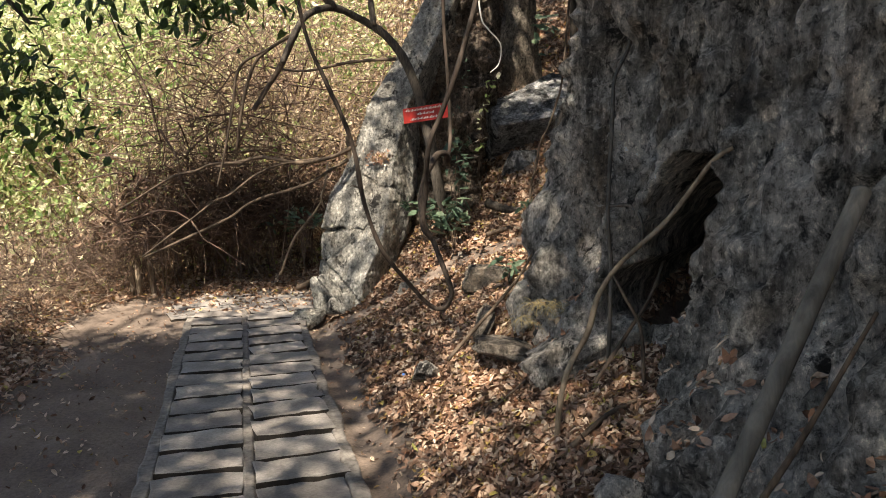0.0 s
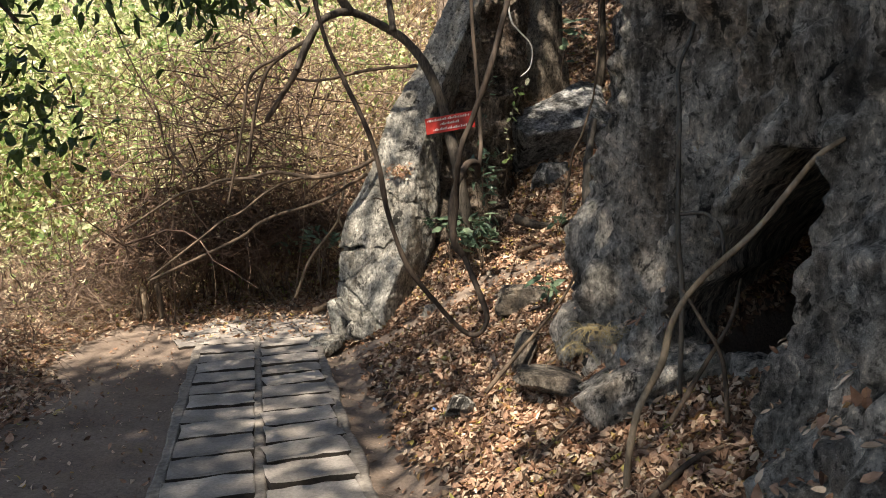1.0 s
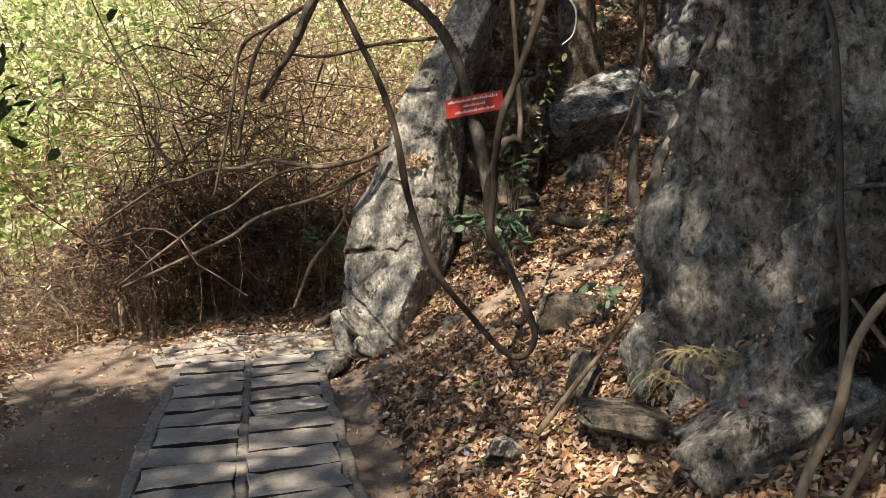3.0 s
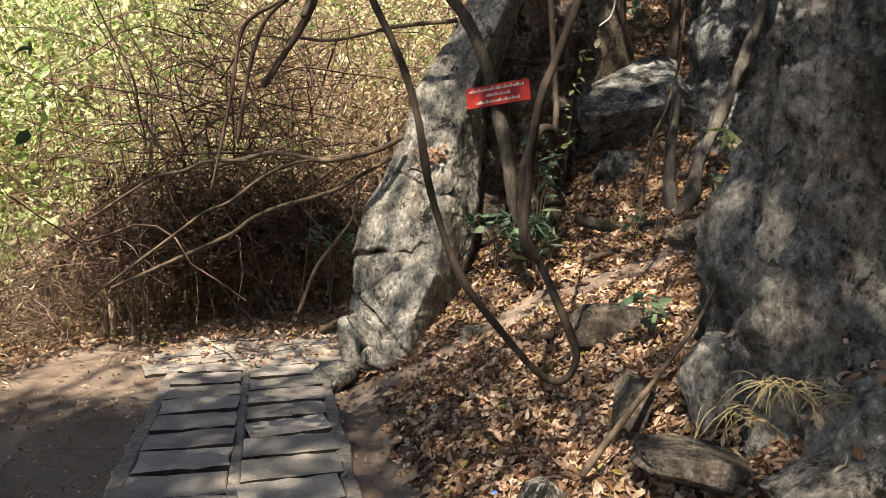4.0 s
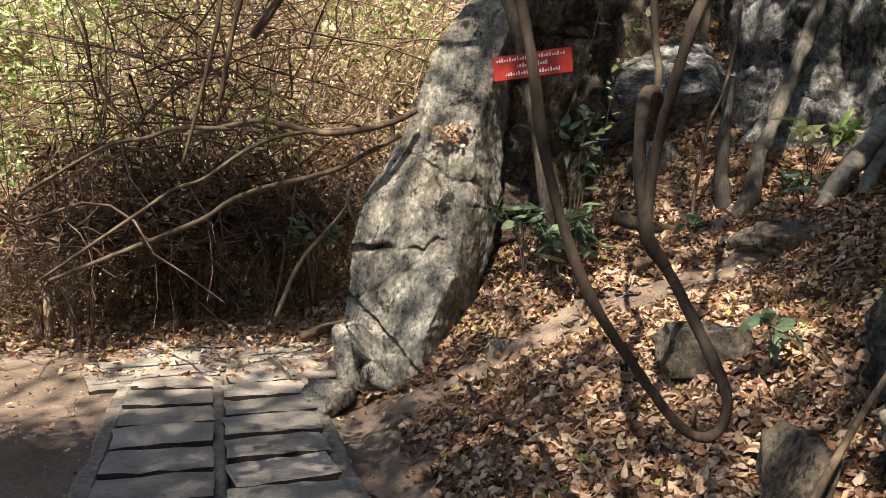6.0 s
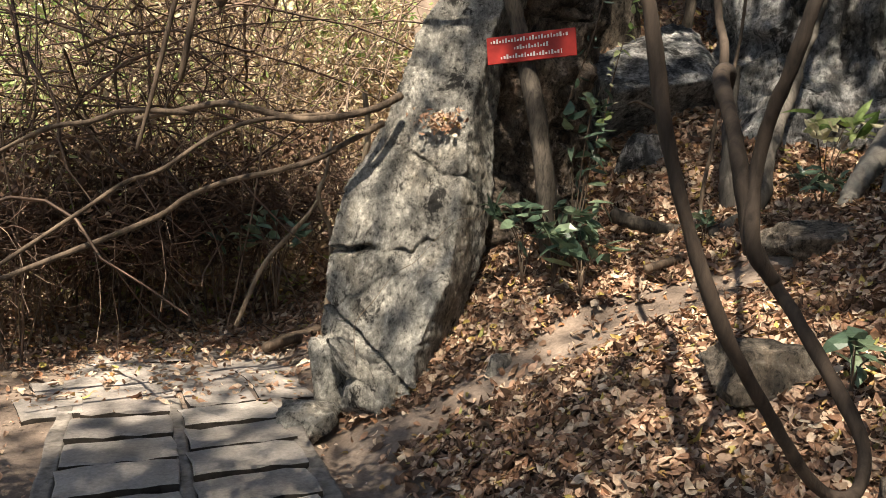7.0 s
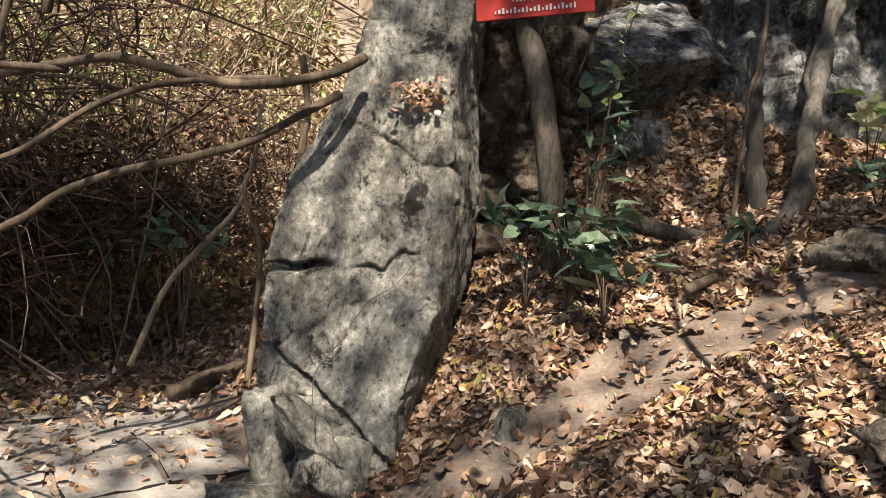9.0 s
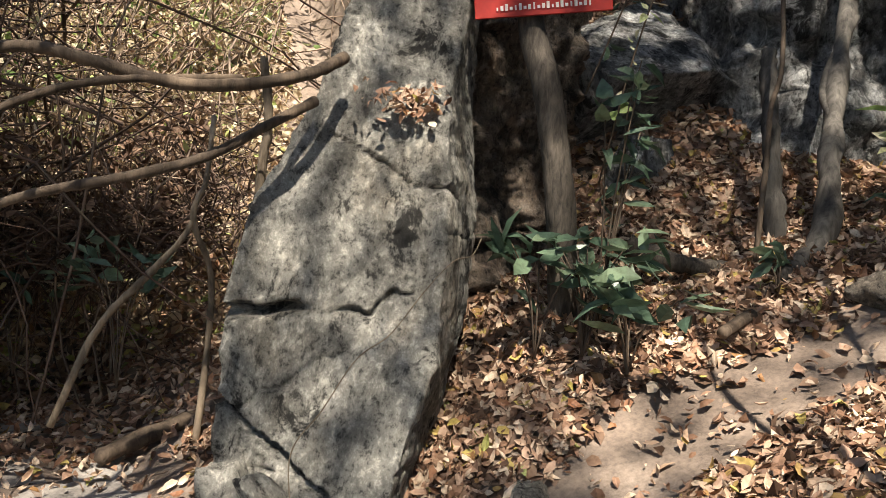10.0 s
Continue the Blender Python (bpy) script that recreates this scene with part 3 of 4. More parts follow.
# ---- trees, vines and wood ----
sign_tree = empty("sign_tree", "slim grey-barked tree that arches over the thicket", "tree", (0.03, 7.05, 0.65))
def of(parent, name, pts, r0, r1, mat, **kw):
    p = np.array(pts, float) - np.array(parent.location)
    return tube(name, p, r0, r1, mat, parent, **kw)


of(sign_tree, "trunk", ((0.03, 7.08, 0.55), (-0.005, 7.06, 0.9), (-0.055, 7.05, 1.2), (-0.10, 7.07, 1.45), (-0.15, 7.13, 1.68), (-0.22, 7.17, 1.96), (-0.36, 7.19, 2.3), (-0.54, 7.2, 2.52), (-0.74, 7.15, 2.64), (-0.97, 7.0, 2.72), (-1.16, 6.8, 2.63), (-1.25, 6.6, 2.44), (-1.33, 6.5, 2.2)), 0.056, 0.022, M_BARKGREY, sides=20, per=14, knots=0.10, rough=0.10)
of(sign_tree, "limb", ((-0.97, 7.0, 2.72), (-1.1, 6.9, 2.91), (-1.36, 6.8, 3.31), (-1.9, 6.5, 4.0)), 0.04, 0.02, M_BARKGREY)
of(sign_tree, "limb", ((-0.63, 7.15, 2.59), (-0.66, 7.2, 2.82), (-0.73, 7.2, 3.22), (-0.6, 7.2, 4.2)), 0.03, 0.02, M_BARKGREY)
of(sign_tree, "limb", ((-1.20, 6.8, 2.6), (-1.39, 6.8, 2.23), (-1.53, 6.75, 1.99), (-1.63, 6.7, 1.82)), 0.022, 0.018, M_BARK, knots=0.4)
of(sign_tree, "limb", ((-1.25, 6.6, 2.44), (-1.44, 6.6, 2.33), (-1.59, 6.6, 2.19), (-1.68, 6.55, 1.88), (-1.75, 6.55, 1.48)), 0.015, 0.012, M_BARK, knots=0.3)
of(sign_tree, "limb", ((-1.44, 6.6, 2.33), (-1.71, 6.6, 2.17), (-1.78, 6.55, 1.79), (-1.85, 6.5, 1.41), (-1.91, 6.5, 1.17)), 0.014, 0.008, M_BARK)
of(sign_tree, "limb", ((-0.43, 7.1, 2.29), (-0.85, 7.2, 2.27), (-1.29, 7.3, 2.2), (-1.62, 7.4, 2.24)), 0.016, 0.01, M_BARK)

vine = empty("hanging_vine", "brown woody vine hanging in a deep loop", "vine", (-0.03, 4.55, 0.52))
of(vine, "loop", ((-0.95, 4.8, 2.8), (-0.82, 4.68, 2.2), (-0.69, 4.6, 1.9), (-0.585, 4.55, 1.68), (-0.52, 4.55, 1.48), (-0.47, 4.52, 1.21), (-0.37, 4.5, 0.93), (-0.22, 4.54, 0.72), (-0.08, 4.58, 0.56), (0.0, 4.58, 0.54), (0.05, 4.62, 0.60), (0.04, 4.66, 0.68), (-0.03, 4.76, 0.85), (-0.07, 4.82, 0.94), (-0.12, 4.83, 1.02)), 0.011, 0.015, M_VINE, knots=0.3)
of(vine, "stem", ((-0.07, 4.82, 0.94), (-0.13, 4.82, 1.03), (-0.11, 4.86, 1.23), (-0.10, 4.77, 1.43), (-0.07, 4.75, 1.58), (0.0, 4.8, 1.75), (0.12, 4.9, 2.1), (0.3, 5.1, 2.8), (0.5, 5.4, 3.6)), 0.016, 0.016, M_VINE, knots=0.3)
of(vine, "stem", ((-0.12, 4.83, 1.0), (-0.14, 4.88, 1.18), (-0.12, 4.98, 1.30), (-0.06, 5.18, 1.43), (-0.02, 5.25, 1.47), (0.02, 5.3, 1.46), (0.03, 5.36, 1.40)), 0.018, 0.020, M_VINE, knots=0.3)
of(vine, "stem", ((0.03, 5.36, 1.38), (0.05, 5.4, 1.55), (0.05, 5.46, 1.67), (0.04, 5.5, 1.89), (0.0, 5.5, 2.5), (0.0, 5.5, 3.4)), 0.014, 0.012, M_VINE)
of(vine, "twig", ((-0.47, 4.53, 1.22), (-0.49, 4.53, 1.27), (-0.53, 4.53, 1.29), (-0.55, 4.53, 1.285)), 0.0045, 0.002, M_BARK)

def single(name, label, category, pts, r0, r1, mat, group="", **kw):
    return tagged(tube(name, pts, r0, r1, mat, **kw), label, category, group)


single("leaning_branch", "thin bare branch leaning across the cave mouth", "branch", ((0.48, 3.1, 0.24), (0.49, 3.1, 0.44), (0.53, 3.12, 0.61), (0.61, 3.15, 0.75), (0.66, 3.18, 0.91), (0.75, 3.17, 1.05), (0.90, 3.1, 1.22), (0.99, 3.0, 1.39), (1.03, 2.9, 1.49), (1.15, 2.85, 1.57)), 0.013, 0.008, M_DEADWOOD, knots=0.25)
wall_vine = empty("climbing_vine", "dark vine climbing the cliff beside the cave", "vine", (0.77, 3.5, 0.62))
of(wall_vine, "stem", ((0.77, 3.46, 0.55), (0.77, 3.46, 0.95), (0.75, 3.46, 1.17), (0.76, 3.51, 1.42), (0.79, 3.62, 1.68), (0.83, 3.78, 1.85), (0.92, 3.92, 2.0), (1.0, 4.05, 2.2)), 0.010, 0.008, M_LIANA, knots=0.2)
of(wall_vine, "stem", ((0.76, 3.47, 1.26), (0.82, 3.36, 1.27), (0.85, 3.28, 1.22), (0.86, 3.26, 1.12)), 0.008, 0.006, M_LIANA)
single("root", "twisted root in the cave mouth", "root", ((0.66, 3.2, 0.52), (0.80, 3.28, 0.70), (0.93, 3.36, 0.87), (1.05, 3.6, 0.98)), 0.010, 0.007, M_BARK, "roots in the cave")
single("root", "twisted root in the cave mouth", "root", ((0.87, 3.2, 0.52), (0.86, 3.25, 0.74), (0.80, 3.3, 0.87), (0.75, 3.38, 0.98)), 0.009, 0.006, M_BARK, "roots in the cave")
pole = single("wooden_pole", "weathered grey wooden pole leaning against the cliff", "pole", ((0.56, 1.70, 0.44), (0.67, 1.75, 0.67), (0.855, 1.825, 1.05), (1.04, 1.9, 1.43)), 0.026, 0.023, M_POLE, sides=14, rough=0.05)

liana = empty("twisted_liana", "thick dark liana rising against the grey wall", "liana", (0.95, 6.95, 0.9))
of(liana, "stem", ((0.80, 6.93, 0.90), (0.93, 6.95, 0.95), (1.06, 7.0, 1.03), (1.14, 7.05, 1.17), (1.22, 7.15, 1.4), (1.37, 7.3, 1.64), (1.54, 7.45, 1.97), (1.67, 7.55, 2.27), (1.85, 7.6, 2.91), (1.9, 7.6, 3.8)), 0.046, 0.034, M_LIANA, sides=14, rough=0.25, knots=0.35)
of(liana, "stem", ((0.98, 6.99, 0.92), (1.10, 7.0, 1.04), (1.13, 7.09, 1.22), (1.26, 7.14, 1.44), (1.36, 7.36, 1.70), (1.60, 7.45, 2.05)), 0.022, 0.018, M_LIANA, rough=0.3)
single("stump_post", "dead grey stem standing by the boulder", "stem", ((1.05, 7.2, 0.95), (1.04, 7.25, 1.22), (1.05, 7.3, 1.45), (1.10, 7.4, 1.69), (1.13, 7.45, 1.84)), 0.042, 0.030, M_LIANA, knots=0.4, rough=0.25)
single("thin_liana", "thin bare liana slanting up past the boulder", "liana", ((0.80, 7.04, 0.95), (0.81, 7.05, 1.15), (0.86, 7.1, 1.34), (0.9, 7.15, 1.54), (0.98, 7.2, 1.69), (1.06, 7.3, 1.9), (1.13, 7.4, 2.15), (1.2, 7.5, 3.0)), 0.011, 0.009, M_BARK)
single("fallen_branch", "long fallen branch lying over dry leaves", "branch", ((0.39, 6.7, 0.74), (0.68, 6.85, 0.80), (0.97, 6.9, 0.88), (1.27, 7.0, 0.97), (1.62, 7.1, 1.05), (1.97, 7.2, 1.10)), 0.018, 0.026, M_BARK, knots=0.3)
single("fallen_log", "short pale rotten log among dry leaves", "log", ((0.42, 7.32, 0.97), (0.53, 7.25, 0.93), (0.63, 7.2, 0.91), (0.80, 7.18, 0.90)), 0.046, 0.032, M_BARKGREY, rough=0.18, knots=0.15)
single("fallen_log", "brown log lying behind the pinnacle", "log", ((-0.95, 8.0, 0.17), (-1.23, 7.9, 0.13), (-1.5, 7.75, 0.06)), 0.038, 0.034, M_BARK, rough=0.2)
single("slope_stick", "thin dead stick standing out of the leaves", "branch", ((0.03, 4.30, 0.30), (0.20, 4.43, 0.463), (0.358, 4.55, 0.61), (0.49, 4.616, 0.77), (0.60, 4.70, 0.965)), 0.012, 0.006, M_BARK, knots=0.3)
single("tree_trunk", "slim straight tree trunk in the gully", "tree", ((1.42, 8.9, 1.9), (1.43, 8.9, 2.16), (1.47, 8.9, 2.53), (1.46, 8.9, 3.04), (1.39, 8.9, 4.5)), 0.045, 0.035, M_BARKGREY)
for pts, r in ((((-2.05, 7.0, 1.32), (-1.76, 6.85, 1.38), (-1.62, 6.85, 1.41), (-1.47, 6.85, 1.39), (-1.29, 6.85, 1.36), (-1.12, 6.9, 1.38), (-0.93, 6.98, 1.44), (-0.80, 7.1, 1.52)), 0.026),
               (((-2.9, 6.9, 0.95), (-2.41, 6.8, 1.23), (-2.19, 6.8, 1.29), (-2.05, 6.86, 1.35), (-1.76, 6.86, 1.36)), 0.018),
               (((-2.6, 6.6, 0.55), (-2.14, 6.7, 0.76), (-1.9, 6.85, 0.88), (-1.79, 6.9, 0.97), (-1.62, 6.9, 1.05), (-1.4, 6.9, 1.11), (-1.2, 6.95, 1.18), (-1.04, 7.0, 1.28), (-0.88, 7.12, 1.38)), 0.021),
               (((-2.5, 6.3, 0.6), (-2.09, 6.4, 0.92), (-1.95, 6.5, 1.04), (-1.83, 6.6, 1.1), (-1.65, 6.7, 1.25), (-1.46, 6.8, 1.34), (-1.12, 6.92, 1.40)), 0.015)):
    single("bare_branch", "bare brown branch lodged against the pinnacle", "branch", pts, r * 0.5, r * 0.75, M_BARK, "bare branches", knots=0.3)
for pts, r in ((((-1.16, 7.7, 0.1), (-1.13, 7.7, 0.71), (-1.21, 7.6, 0.97), (-1.17, 7.6, 1.12), (-1.15, 7.7, 1.35)), 0.013),
               (((-1.66, 7.7, 0.2), (-1.52, 7.7, 0.55), (-1.38, 7.65, 0.73), (-1.25, 7.6, 0.89), (-1.21, 7.6, 0.97)), 0.014),
               (((-1.0, 7.8, 0.2), (-0.96, 7.8, 1.13), (-0.94, 7.8, 1.34), (-0.97, 7.8, 1.6)), 0.022)):
    single("dead_stem", "pale peeling dead stem at the thicket's edge", "stem", pts, r, r * 0.7, M_DEADWOOD, "dead stems", knots=0.5, rough=0.25)
for a, b in (((-3.03, 7.5, 0.0), (-3.04, 7.5, 0.34)), ((-2.92, 7.6, 0.0), (-2.95, 7.6, 0.36)), ((-3.12, 7.55, 0.0), (-3.09, 7.5, 0.26))):
    single("stub", "pale sawn stub of a shrub in the leaves", "stump", (a, tuple((np.array(a) + b) / 2 + (0.01, 0, 0)), b), 0.03, 0.026, M_DEADWOOD, "stubs", rough=0.2)

# ---- sign ----
sign = empty("warning_sign", "red board with three lines of white writing", "sign", (-0.156, 7.07, 1.804))
sign.rotation_euler = (radians(-2), radians(-7), radians(-23.5))
def box(name, size, at, mat, parent, bev=0.002):
    bm = bmesh.new()
    bmesh.ops.create_cube(bm, size=1.0)
    for q in bm.verts:
        q.co = Vector((q.co.x * size[0] + at[0], q.co.y * size[1] + at[1], q.co.z * size[2] + at[2]))
    if bev:
        bmesh.ops.bevel(bm, geom=bm.edges[:], offset=bev, segments=1, affect="EDGES")
    me = bpy.data.meshes.new(name)
    bm.to_mesh(me)
    bm.free()
    me.materials.append(mat)
    ob = new(name, me)
    ob.parent = parent
    return ob


board = box("board", (0.455, 0.012, 0.138), (0, 0, 0), M_RED, sign)
for z, x0, x1, n in ((0.040, -0.21, 0.19, 26), (0.0, -0.09, 0.09, 12), (-0.042, -0.16, 0.16, 21)):
    xs = np.linspace(x0, x1, n + 1)
    for i in range(n):
        w = (xs[i + 1] - xs[i]) * (0.62 if i * 5 % 4 else 0.34)
        box("letter_bar", (w, 0.003, 0.010 + 0.006 * (i * 7 % 3)), ((xs[i] + xs[i + 1]) / 2, -0.0085, z + 0.002 * (i % 3)), M_WHITE, board, 0)

# ---- thicket ----
def thicket_points(n, lo, hi, keep, seed):
    r = np.random.default_rng(seed)
    p = r.uniform(lo, hi, size=(n, 3))
    return p[keep(p)], r


def in_thicket(p):
    tall = 0.55 + 2.3 * sstep(-3.9, -2.2, p[:, 0]) * sstep(6.6, 8.2, p[:, 1]) + 0.3 * sstep(7, 9, p[:, 1])
    near_edge = np.where(p[:, 0] < -2.7, 6.9 - 1.9 * sstep(-2.9, -3.4, p[:, 0]), 7.6 + 0.9 * sstep(-2.7, -1.6, p[:, 0]))
    under = (p[:, 2] < 0.55) & (p[:, 0] > -3.2) & (p[:, 1] < near_edge + 1.6)
    return (p[:, 1] > near_edge) & (p[:, 2] < tall) & ~((p[:, 0] > -1.3) & (p[:, 1] < 8.3)) & ~under


def thicket(n, lo, hi, length, radius, spread_way, lean, seed, name, label, wander=0.24, sag=0.5, material=None):
    p, r = thicket_points(n, lo, hi, in_thicket, seed)
    p[:, 2] += ground_height(p[:, 0], p[:, 1])
    way = r.normal(size=p.shape) * spread_way + lean
    way[:, 0] = np.where(p[:, 0] > -2.0, -np.abs(way[:, 0]), way[:, 0])
    ob = twig_cloud(name, p, way, r.uniform(*length, len(p)), r.uniform(*radius, len(p)), material or M_TWIG, wander, sag, 8, seed=seed)
    return tagged(ob, label, "thicket", kind="stuff")


thicket(2100, (-5.5, 4.8, 0.7), (-0.7, 11.0, 3.2), (0.5, 1.6), (0.002, 0.006), (1, 0.7, 0.7), (0.1, -0.1, 0.1), 5, "thicket_twigs", "tangle of pale dry twigs", 0.30, 0.3)
thicket(2600, (-5.2, 4.8, 0.0), (-3.0, 8.5, 0.9), (0.3, 0.9), (0.002, 0.005), (1, 0.7, 0.7), (0.1, -0.1, 0.1), 6, "bank_twigs", "pale broken twigs on the bank beside the soil", 0.34, 0.3)
# brush low in the thicket, its shade carried by the twig colour
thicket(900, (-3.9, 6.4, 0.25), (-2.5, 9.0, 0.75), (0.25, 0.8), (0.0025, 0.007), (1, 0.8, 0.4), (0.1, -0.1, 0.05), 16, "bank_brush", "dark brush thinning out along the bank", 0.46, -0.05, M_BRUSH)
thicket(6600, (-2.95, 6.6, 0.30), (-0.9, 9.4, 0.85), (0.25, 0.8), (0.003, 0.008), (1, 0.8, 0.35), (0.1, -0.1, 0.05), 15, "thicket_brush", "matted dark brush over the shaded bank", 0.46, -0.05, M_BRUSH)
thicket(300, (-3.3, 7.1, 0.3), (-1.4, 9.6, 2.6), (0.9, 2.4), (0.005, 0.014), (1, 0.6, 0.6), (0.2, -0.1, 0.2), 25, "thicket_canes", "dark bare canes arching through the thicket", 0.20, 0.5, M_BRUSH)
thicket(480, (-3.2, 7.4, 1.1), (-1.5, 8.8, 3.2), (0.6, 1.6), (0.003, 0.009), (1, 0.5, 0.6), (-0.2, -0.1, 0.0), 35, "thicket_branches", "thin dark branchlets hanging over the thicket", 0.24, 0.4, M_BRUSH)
rp, r = thicket_points(11000, (-4.0, 6.6, 0.62), (-1.1, 9.4, 1.25), in_thicket, 45)
rp[:, 2] += ground_height(rp[:, 0], rp[:, 1])
rl = leaf_cloud("thicket_thatch", rp, r.normal(size=rp.shape) + (0, 0, 0.8), r.uniform(0.04, 0.085, len(rp)), M_HUMUS, 0.5, 0.3, 0.3, seed=46)
tagged(rl, "dead leaves matted on top of the brush", "thicket", kind="stuff")
# upright stems through the tangle
r = np.random.default_rng(55)
n = 130
st = np.c_[r.uniform(-3.4, -1.5, n), r.uniform(7.4, 9.8, n), np.zeros(n)]
st = st[~((st[:, 0] > -2.6) & (st[:, 1] < 8.2))]
st[:, 2] = ground_height(st[:, 0], st[:, 1])
up = r.normal(size=st.shape) * (0.3, 0.2, 0.1) + (0.05, -0.05, 1)
up[:, 0] = np.where(st[:, 0] > -1.7, -np.abs(up[:, 0]), up[:, 0])
stems = twig_cloud("thicket_stems", st, up, r.uniform(1.4, 3.0, len(st)), r.uniform(0.003, 0.010, len(st)), M_TWIG, 0.10, 0.0, 10, seed=2)
tagged(stems, "upright dry stems rising out of the thicket", "thicket", kind="stuff")
lp, r = thicket_points(44000, (-6.5, 5.0, 0.0), (-0.8, 11.0, 3.0), in_thicket, 6)
lp[:, 2] += ground_height(lp[:, 0], lp[:, 1])
tl = leaf_cloud("thicket_leaves", lp, r.normal(size=lp.shape), r.uniform(0.03, 0.07, len(lp)), M_THICKLEAF, seed=3)
tagged(tl, "dry and yellowing leaves caught in the thicket", "thicket", kind="stuff")

# ---- sunlit scrub behind ----
def clumps(count, per, lo, hi, size, keep, seed):
    r = np.random.default_rng(seed)
    c = r.uniform(lo, hi, size=(count, 3))
    c = c[keep(c)]
    c[:, 2] += ground_height(c[:, 0], c[:, 1])
    k = r.integers(0, len(c), len(c) * per)
    return c[k] + r.normal(size=(len(k), 3)) * size * r.uniform(0.6, 1.3, (len(k), 1)), r


bp, r = clumps(900, 110, (-12, 7.0, 0.2), (1.0, 16, 3.4), (0.30, 0.30, 0.22), lambda c: (c[:, 1] > 9.2 - 1.7 * sstep(-2.5, -3.5, c[:, 0])) & (c[:, 0] < -0.6) & ((c[:, 0] < -0.30 * c[:, 1]) | (c[:, 2] > 2.4) | (np.sin(c[:, 0] * 37 + c[:, 1] * 91) > 0.45)), 8)
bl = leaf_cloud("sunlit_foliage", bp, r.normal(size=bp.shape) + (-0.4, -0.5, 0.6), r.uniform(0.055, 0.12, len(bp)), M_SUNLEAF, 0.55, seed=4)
tagged(bl, "bright yellow-green scrub in full sun", "shrubs", kind="stuff")
hn = 34000
hx, hy = r.uniform(-8, -0.4, hn), r.uniform(8.9, 14.5, hn)
hl = leaf_cloud("hillside_leaves", np.c_[hx, hy, ground_height(hx, hy) + r.uniform(0.0, 0.5, hn) ** 2], r.normal(size=(hn, 3)) + (-0.3, -0.5, 0.8), r.uniform(0.05, 0.10, hn), M_THICKLEAF, 0.55, seed=14)
tagged(hl, "pale dry leaves and scrub on the sunlit hillside", "shrubs", kind="stuff")
bs = np.c_[r.uniform(-12, 0, 1300), r.uniform(8.8, 16, 1300), np.zeros(1300)]
bs[:, 2] = ground_height(bs[:, 0], bs[:, 1]) + r.uniform(0, 2.0, 1300)
bt = twig_cloud("scrub_twigs", bs, r.normal(size=bs.shape) * (0.6, 0.6, 0.4) + (0, 0, 0.6), r.uniform(1, 2.6, 1300), r.uniform(0.004, 0.012, 1300), M_TWIG, 0.2, 0.5, 8, seed=9)
tagged(bt, "pale dry stems standing in the scrub", "shrubs", kind="stuff")

# ---- tall tree whose crown shades the path ----
tree = empty("shade_tree", "tall leafy tree spreading over the path", "tree", (-4.6, -3.6, 0.0))
of(tree, "trunk", ((-4.6, -3.6, -0.2), (-4.5, -3.4, 2.5), (-4.8, -2.8, 5.2), (-5.0, -1.6, 8.0), (-5.2, -0.4, 10.5)), 0.24, 0.08, M_BARKGREY, sides=14)
for e in ((-6.0, -3.0, 10.2), (-4.5, 1.0, 10.8), (-2.5, 2.0, 10.6), (0.0, -2.0, 10.4), (-1.5, 0.0, 11.4), (-5.0, -7.0, 10.4), (-0.5, -6.0, 10.5)):
    a = np.array((-4.85, -2.6, 5.6))
    e = np.array(e)
    of(tree, "limb", (a, a + (e - a) * 0.35 + (0, 0, 0.6), a + (e - a) * 0.7 + (0, 0, 0.4), e), 0.08, 0.025, M_BARKGREY)
low_limb = of(tree, "limb", ((-4.7, -3.0, 4.4), (-4.2, -0.5, 4.6), (-3.4, 2.4, 3.8), (-2.7, 4.2, 2.7), (-2.3, 4.4, 2.2)), 0.06, 0.010, M_BARKGREY)
cr = np.random.default_rng(31)
# crown out of view; its density is set by the shade wanted below
cg = cr.uniform((-4.6, -3.5, 9.2), (4.2, 9.2, 12.0), size=(1050, 3))
cx, cy = cg[:, 0], cg[:, 1]
thin = np.where(cx > 1.2, 1.0, np.where(cx > -0.3, 0.24, 0.90))
thin = np.where((cx > -0.3) & (cy < 4.4), 0.95, thin)
thin = np.where((cy > 6.3) & (cx < 0.6), 0.22, thin)
thin = np.where((cy > 6.7) & (cx < -1.2), 0.15, thin)
thin = np.where((cy > 6.3) & (cy < 8.3) & (cx > -2.6) & (cx < -1.1), 0.24, thin)
thin = np.where((cy > 6.3) & (cy < 7.7) & (cx > -0.4) & (cx < 0.7), 0.30, thin)
thin = np.where((cy > 5.2) & (cx < -3.2), 0.08, thin)
thin = np.where((cy > 7.8) & (cx > 1.0) & (cx < 2.2), 0.30, thin)
thin = np.where((cy > 5.4) & (cy < 7.4) & (cx > 0.2) & (cx < 1.2), 0.22, thin)
cg = cg[cr.uniform(size=len(cg)) < thin]
# extra unseen leaf clusters, each set added to shade one area
more = cr.uniform((1.4, -3.0, 9.2), (4.2, 6.0, 12.0), size=(230, 3))
last = cr.uniform((0.8, 10.2, 9.2), (3.2, 13.0, 12.0), size=(75, 3))
dirt_shade = cr.uniform((-3.9, 0.5, 9.2), (-1.5, 5.7, 12.0), size=(190, 3))
cliff_shade = cr.uniform((1.25, 3.4, 9.2), (3.2, 6.6, 12.0), size=(120, 3))
brush_shade = cr.uniform((-2.6, 8.1, 9.2), (-1.2, 9.0, 12.0), size=(38, 3))
crag_shade = cr.uniform((0.0, 8.3, 9.2), (0.6, 9.6, 12.0), size=(14, 3))
trunk_shade = cr.uniform((0.0, 7.5, 9.2), (0.6, 8.4, 12.0), size=(5, 3))
